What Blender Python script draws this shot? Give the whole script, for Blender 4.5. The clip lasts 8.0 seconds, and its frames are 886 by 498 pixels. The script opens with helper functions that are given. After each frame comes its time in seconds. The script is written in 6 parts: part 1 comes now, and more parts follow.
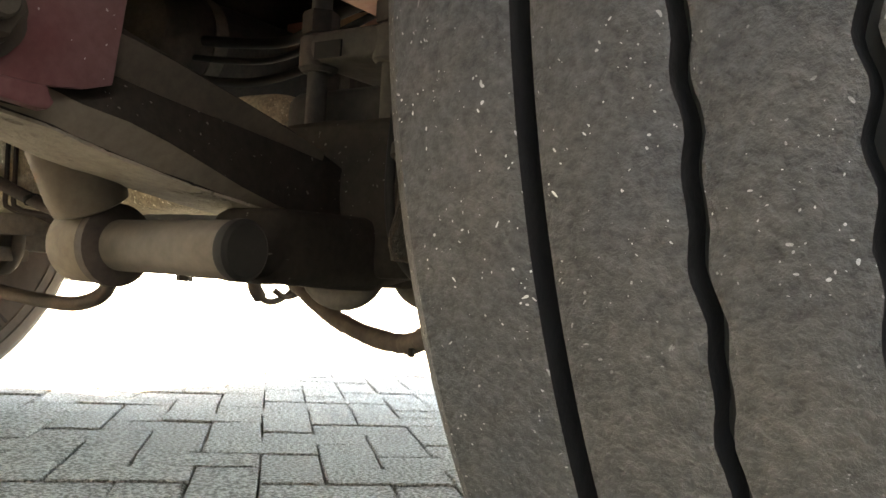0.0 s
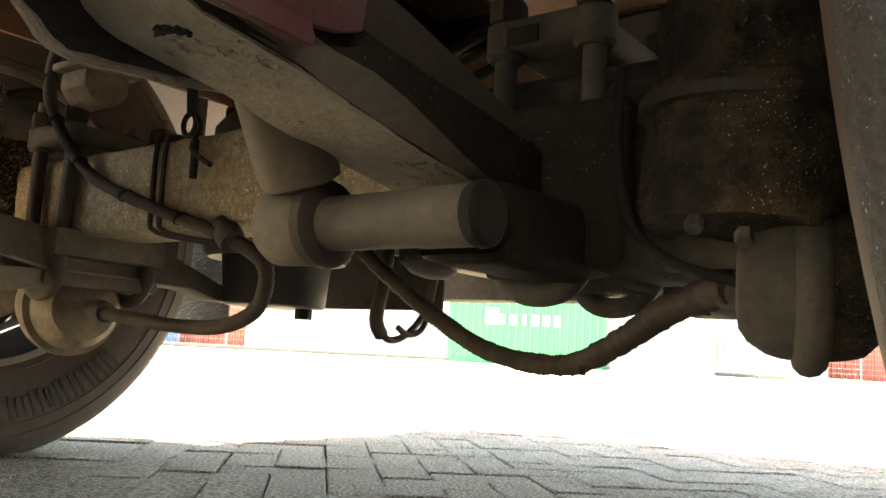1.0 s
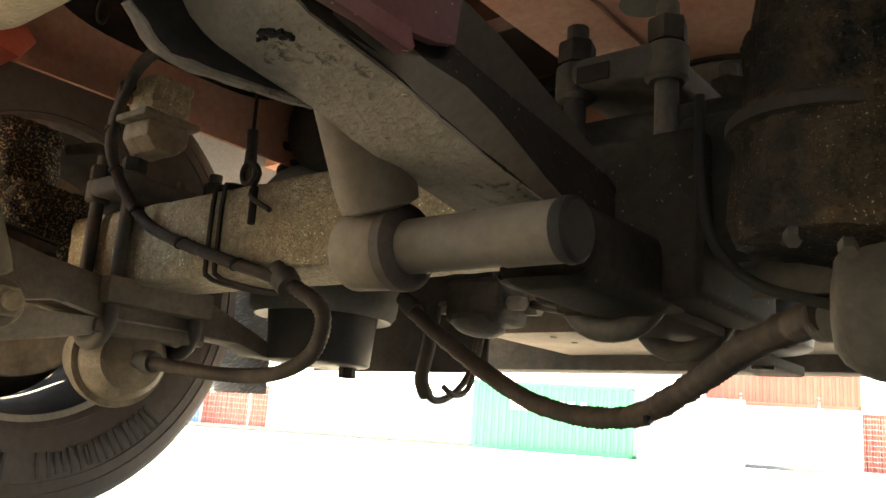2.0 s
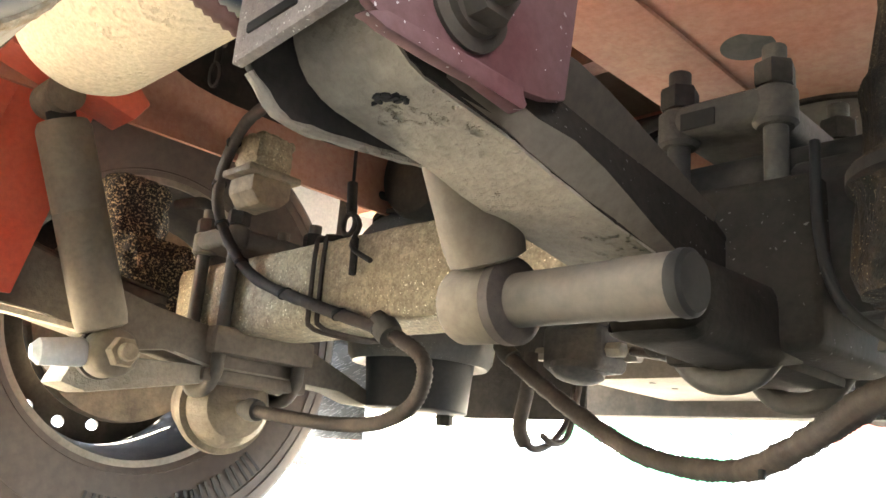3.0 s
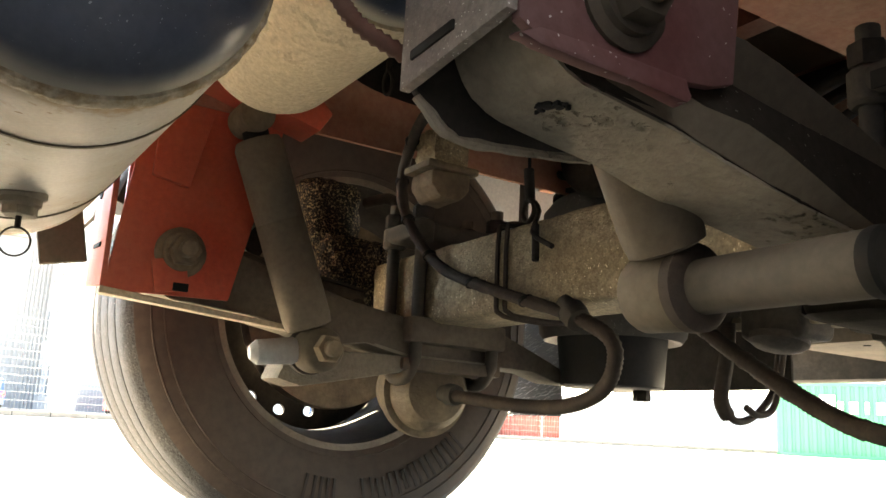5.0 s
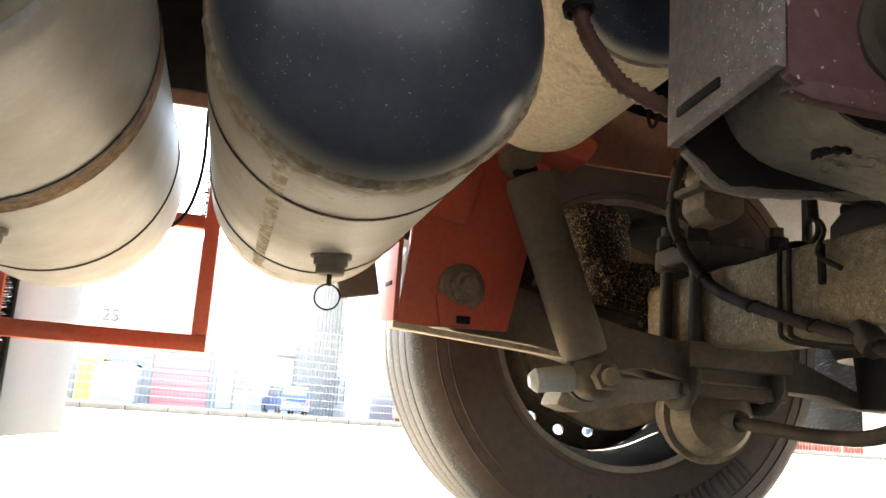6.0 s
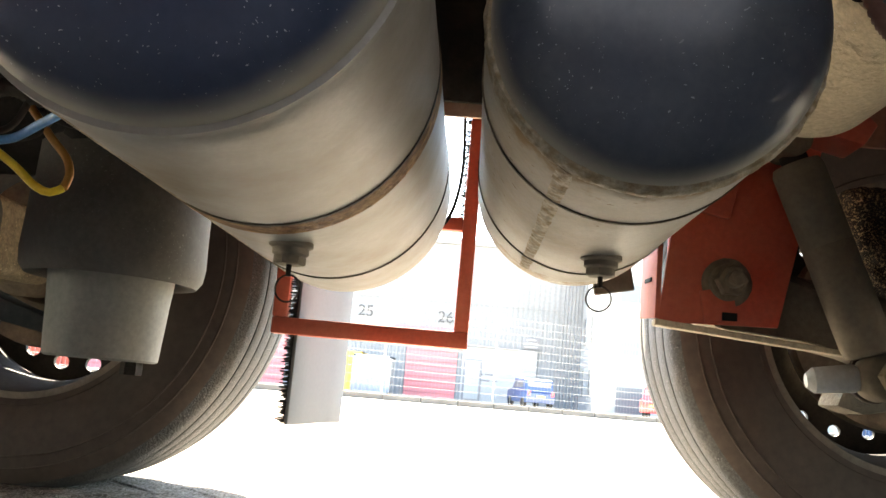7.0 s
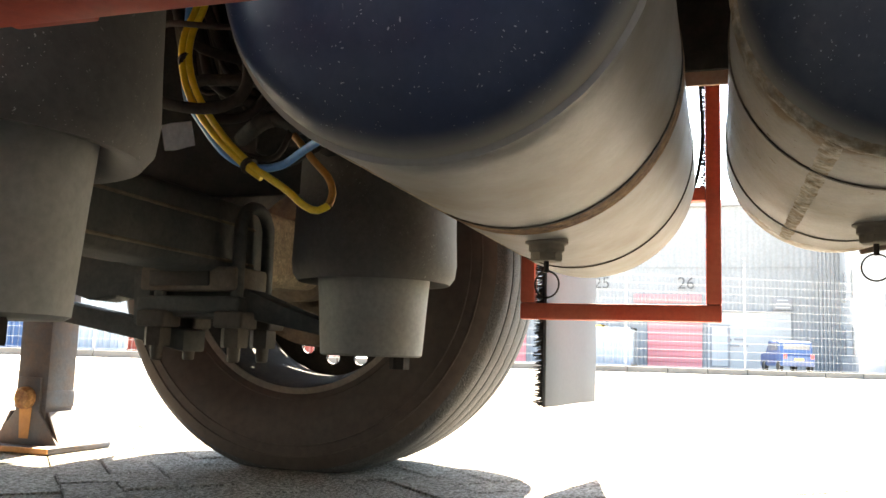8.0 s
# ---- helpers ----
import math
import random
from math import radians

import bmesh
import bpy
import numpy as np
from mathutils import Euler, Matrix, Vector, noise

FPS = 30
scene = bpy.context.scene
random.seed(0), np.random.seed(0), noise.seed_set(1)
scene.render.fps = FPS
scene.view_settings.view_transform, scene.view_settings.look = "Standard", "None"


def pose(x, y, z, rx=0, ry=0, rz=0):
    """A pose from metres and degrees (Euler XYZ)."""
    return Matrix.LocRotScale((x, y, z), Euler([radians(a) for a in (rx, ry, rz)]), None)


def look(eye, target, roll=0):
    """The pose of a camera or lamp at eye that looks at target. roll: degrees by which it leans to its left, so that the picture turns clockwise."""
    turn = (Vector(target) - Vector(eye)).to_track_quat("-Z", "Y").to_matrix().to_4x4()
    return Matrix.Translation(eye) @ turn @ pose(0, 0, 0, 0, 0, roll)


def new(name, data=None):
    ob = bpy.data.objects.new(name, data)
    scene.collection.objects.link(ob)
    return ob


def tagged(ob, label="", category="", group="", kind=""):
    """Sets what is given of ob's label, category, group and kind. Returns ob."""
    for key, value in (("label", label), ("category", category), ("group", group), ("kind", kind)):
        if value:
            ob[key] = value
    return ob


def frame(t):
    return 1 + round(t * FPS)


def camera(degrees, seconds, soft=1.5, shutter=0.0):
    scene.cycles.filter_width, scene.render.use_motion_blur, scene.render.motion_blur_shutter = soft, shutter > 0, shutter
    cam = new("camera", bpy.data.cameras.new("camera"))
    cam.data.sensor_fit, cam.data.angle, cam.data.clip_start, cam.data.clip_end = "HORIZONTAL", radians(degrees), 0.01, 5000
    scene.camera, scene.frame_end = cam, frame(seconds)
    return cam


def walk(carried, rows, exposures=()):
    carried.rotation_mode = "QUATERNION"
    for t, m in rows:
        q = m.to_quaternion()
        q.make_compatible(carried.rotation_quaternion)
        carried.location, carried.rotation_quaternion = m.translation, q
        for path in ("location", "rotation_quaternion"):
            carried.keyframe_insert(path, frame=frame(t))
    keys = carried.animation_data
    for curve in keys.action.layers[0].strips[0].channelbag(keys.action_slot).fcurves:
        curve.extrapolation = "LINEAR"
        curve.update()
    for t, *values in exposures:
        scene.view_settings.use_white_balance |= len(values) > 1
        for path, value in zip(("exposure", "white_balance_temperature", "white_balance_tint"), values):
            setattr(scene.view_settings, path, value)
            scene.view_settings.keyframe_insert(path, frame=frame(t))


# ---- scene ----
cam = camera(54.8, 8.0)
METRES, EYE, TILT, LEAN, TURN = 0.45, 0.362, 2.0, -3.3, 33.7
ROWS = [
    (0.0, 0.0, 0.0, 0.0, 0.0, 0.0, -0.0),
    (0.5, -0.2183, 0.0484, -0.0817, 1.98, 1.93, 0.3),
    (1.0, -0.3338, 0.1198, -0.1813, 3.29, 5.24, 0.22),
    (2.5, -0.457, 0.1375, -0.2963, 6.7, 12.85, -1.01),
    (3.0, -0.473, 0.1336, -0.2664, 10.57, 13.54, -1.14),
    (3.5, -0.475, 0.124, -0.258, 13.49, 13.12, 0.32),
    (4.0, -0.4623, 0.1245, -0.2372, 18.12, 11.64, 0.01),
    (5.5, -0.4256, 0.0607, -0.2026, 30.38, 11.96, 0.84),
    (6.0, -0.4055, 0.0176, -0.1658, 41.85, 12.15, -0.2),
    (6.5, -0.4005, -0.0254, -0.1579, 50.74, 11.85, -1.07),
    (7.0, -0.4184, -0.0582, -0.1522, 57.82, 11.41, -1.6),
    (7.5, -0.4218, -0.0915, -0.1414, 65.02, 10.65, -1.54),
    (8.0, -0.3976, -0.1224, -0.121, 73.9, 9.68, 1.01),
]
EXPOSURES = [(0.0, 6.15, 9000, 6), (0.5, 5.65, 9700, 6), (1.0, 5.5, 9800, 6), (1.4, 5.4, 9600, 6), (2.4, 6.5, 8400, 6), (3.0, 7.45, 7600, 6), (3.5, 7.1, 8000, 6), (4.1, 5.85, 8700, 6), (5.5, 5.65, 8300, 6), (6.5, 5.4, 8000, 6), (8.0, 4.92, 7900, 6)]
walk(cam, [(t, pose(0, 0, EYE, TILT, LEAN, TURN) @ pose(METRES * x, METRES * y, METRES * z, 90 + pitch, roll, yaw)) for t, x, y, z, yaw, pitch, roll in ROWS], EXPOSURES)

XC = -1.05          # centre line between the two trailing arms
AXLE_Y, AXLE_Z = 0.752, 0.498
BACK_Y = -1.05      # the other axle
GROUND_Z = 0.03     # top of the paving

# ---- world, sun ----
TO_SUN = Vector((-0.64, -0.13, 1.0)).normalized()
world = bpy.data.worlds.new("sky")
scene.world = world
world.use_nodes = True
wn = world.node_tree.nodes
sky = wn.new("ShaderNodeTexSky")
sky.sky_type, sky.sun_disc = "NISHITA", False
sky.sun_elevation = math.asin(TO_SUN.z)
sky.sun_rotation = math.atan2(TO_SUN.x, TO_SUN.y)
world.node_tree.links.new(sky.outputs[0], wn["Background"].inputs[0])
wn["Background"].inputs[1].default_value = 0.085
sun = new("sun", bpy.data.lights.new("sun", "SUN"))
sun.data.energy, sun.data.angle, sun.data.color = 4.6, radians(0.53), (1.0, 0.95, 0.87)
sun.matrix_world = look(TO_SUN * 20, (0, 0, 0))


# ---- materials ----
def surface(name, base, dust=None, amount=0.5, rough=0.7, metal=0.0, scale=14.0, bump=0.25, fine=120.0,
            specks=0.0, speck_scale=170.0, speck_colour=(0.75, 0.73, 0.68), gloss_dust=0.9, spread=0.22, per_piece=0.0, vary=0.12, dense=0.62, everywhere=False, pits=0.0, relief=0.004):
    """Paint, rubber or steel under a patchy layer of road dust, with grain, relief and light specks."""
    m = bpy.data.materials.new(name)
    m.use_nodes = True
    t = m.node_tree
    b = t.nodes["Principled BSDF"]
    link = t.links.new
    tc = t.nodes.new("ShaderNodeTexCoord")

    def tex(s, detail=6, r=0.6):
        n = t.nodes.new("ShaderNodeTexNoise")
        n.inputs["Scale"].default_value, n.inputs["Detail"].default_value, n.inputs["Roughness"].default_value = s, detail, r
        link(tc.outputs["Object"], n.inputs["Vector"])
        return n.outputs[0]

    def span(src, a, c, lo=0.0, hi=1.0):
        n = t.nodes.new("ShaderNodeMapRange")
        n.inputs["From Min"].default_value, n.inputs["From Max"].default_value = a, c
        n.inputs["To Min"].default_value, n.inputs["To Max"].default_value = lo, hi
        link(src, n.inputs[0])
        return n.outputs[0]

    def mix(f, a, c, kind="MIX"):
        n = t.nodes.new("ShaderNodeMix")
        n.data_type, n.blend_type = "RGBA", kind
        for k, v in ((0, f), (6, a), (7, c)):
            if isinstance(v, bpy.types.NodeSocket):
                link(v, n.inputs[k])
            elif k:
                n.inputs[k].default_value = (*v, 1)
            else:
                n.inputs[k].default_value = v
        return n.outputs[2]

    big, small = tex(scale), tex(fine, 4)
    col = mix(span(small, 0.3, 0.7), tuple(c * (1 - vary) for c in base), tuple(min(1, c * (1 + vary)) for c in base))
    if per_piece:
        info = t.nodes.new("ShaderNodeObjectInfo")
        geo = t.nodes.new("ShaderNodeNewGeometry")
        add = t.nodes.new("ShaderNodeMath")
        link(info.outputs["Random"], add.inputs[0]), link(geo.outputs["Random Per Island"], add.inputs[1])
        wrap = t.nodes.new("ShaderNodeMath")
        wrap.operation = "FRACT"
        link(add.outputs[0], wrap.inputs[0])
        v = span(wrap.outputs[0], 0, 1, 1 - per_piece, 1 + per_piece)
        grey = t.nodes.new("ShaderNodeCombineColor")
        for k in range(3):
            link(v, grey.inputs[k])
        col = mix(1.0, col, grey.outputs[0], "MULTIPLY")
    rgh = None
    if dust:
        cover = span(big, 0.72 - amount * 0.5 - spread, 0.72 - amount * 0.5 + spread)
        patchy = t.nodes.new("ShaderNodeMath")
        patchy.operation = "MULTIPLY"
        link(cover, patchy.inputs[0]), link(span(small, 0.25, 0.6, 0.75, 1.0), patchy.inputs[1])
        dcol = mix(span(tex(fine * 0.5, 5), 0.3, 0.7), tuple(c * (1 - vary) for c in dust), tuple(min(1, c * (1 + vary)) for c in dust))
        col = mix(patchy.outputs[0], col, dcol)
        rgh = span(patchy.outputs[0], 0, 1, rough, gloss_dust)
    if specks:
        v = t.nodes.new("ShaderNodeTexVoronoi")
        v.inputs["Scale"].default_value = speck_scale
        warp = t.nodes.new("ShaderNodeVectorMath")
        warp.operation = "MULTIPLY_ADD"
        wn2 = t.nodes.new("ShaderNodeTexNoise")
        wn2.inputs["Scale"].default_value = 60
        link(tc.outputs["Object"], wn2.inputs["Vector"])
        link(wn2.outputs[1], warp.inputs[0])
        warp.inputs[1].default_value = (0.02, 0.02, 0.02)
        link(tc.outputs["Object"], warp.inputs[2])
        link(warp.outputs[0], v.inputs["Vector"])
        sizes = t.nodes.new("ShaderNodeMath")
        sizes.operation = "MULTIPLY"
        link(span(v.outputs["Color"], dense, 1.0, 0.0, 0.36), sizes.inputs[0])
        sizes.inputs[1].default_value = 1.0
        near = t.nodes.new("ShaderNodeMath")
        near.operation = "LESS_THAN"
        link(v.outputs["Distance"], near.inputs[0]), link(sizes.outputs[0], near.inputs[1])
        gate = t.nodes.new("ShaderNodeMath")
        gate.operation = "MULTIPLY"
        link(near.outputs[0], gate.inputs[0]), link(span(tex(9), *((0.2, 0.5) if everywhere else (0.42, 0.62)), 0, specks), gate.inputs[1])
        col = mix(gate.outputs[0], col, speck_colour)
    link(col, b.inputs["Base Color"])
    if rgh is not None:
        link(rgh, b.inputs["Roughness"])
    else:
        b.inputs["Roughness"].default_value = rough
    b.inputs["Metallic"].default_value = metal
    b.inputs["Specular IOR Level"].default_value = 0.5 if rough < 0.5 else 0.22 if rough < 0.9 else 0.05
    if bump:
        h = t.nodes.new("ShaderNodeMath")
        h.operation = "MULTIPLY_ADD"
        link(big, h.inputs[0])
        h.inputs[1].default_value = 0.6
        link(small, h.inputs[2])
        if pits:
            # crumbled hollows in the crust, in loose groups
            group, edge = span(tex(14, 3), 0.57, 0.66), span(tex(90, 4), 0.52, 0.60)
            hollow = t.nodes.new("ShaderNodeMath")
            hollow.operation = "MULTIPLY"
            link(group, hollow.inputs[0]), link(edge, hollow.inputs[1])
            deep = t.nodes.new("ShaderNodeMath")
            deep.operation = "MULTIPLY_ADD"
            link(hollow.outputs[0], deep.inputs[0])
            deep.inputs[1].default_value = -2.5
            link(h.outputs[0], deep.inputs[2])
            h = deep
            col = mix(span(hollow.outputs[0], 0, 1, 0, pits), col, tuple(c * 0.45 for c in base))
            link(col, b.inputs["Base Color"])
        bp = t.nodes.new("ShaderNodeBump")
        bp.inputs["Strength"].default_value, bp.inputs["Distance"].default_value = bump, relief
        link(h.outputs[0], bp.inputs["Height"])
        link(bp.outputs[0], b.inputs["Normal"])
    return m


def rim_dust(m, dust):
    """Road dust that has settled in a ring along the rolled rim of a domed tank end."""
    t = m.node_tree
    b = t.nodes["Principled BSDF"]
    tc, sep = t.nodes.new("ShaderNodeTexCoord"), t.nodes.new("ShaderNodeSeparateXYZ")
    t.links.new(tc.outputs["Generated"], sep.inputs[0])
    n = t.nodes.new("ShaderNodeTexNoise")
    n.inputs["Scale"].default_value, n.inputs["Detail"].default_value = 14, 6
    t.links.new(tc.outputs["Object"], n.inputs["Vector"])
    add = t.nodes.new("ShaderNodeMath")
    add.operation = "MULTIPLY_ADD"
    t.links.new(n.outputs[0], add.inputs[0])
    add.inputs[1].default_value = 0.22
    t.links.new(sep.outputs[0], add.inputs[2])
    r = t.nodes.new("ShaderNodeMapRange")
    r.interpolation_type = "SMOOTHSTEP"
    r.inputs["From Min"].default_value, r.inputs["From Max"].default_value = 0.58, 0.18
    t.links.new(add.outputs[0], r.inputs[0])
    mx = t.nodes.new("ShaderNodeMix")
    mx.data_type = "RGBA"
    t.links.new(r.outputs[0], mx.inputs[0])
    t.links.new(b.inputs["Base Color"].links[0].from_socket, mx.inputs[6])
    mx.inputs[7].default_value = (*dust, 1)
    t.links.new(mx.outputs[2], b.inputs["Base Color"])
    q = t.nodes.new("ShaderNodeMapRange")
    q.inputs["To Min"].default_value, q.inputs["To Max"].default_value = 0.30, 0.85
    t.links.new(r.outputs[0], q.inputs[0])
    t.links.new(q.outputs[0], b.inputs["Roughness"])


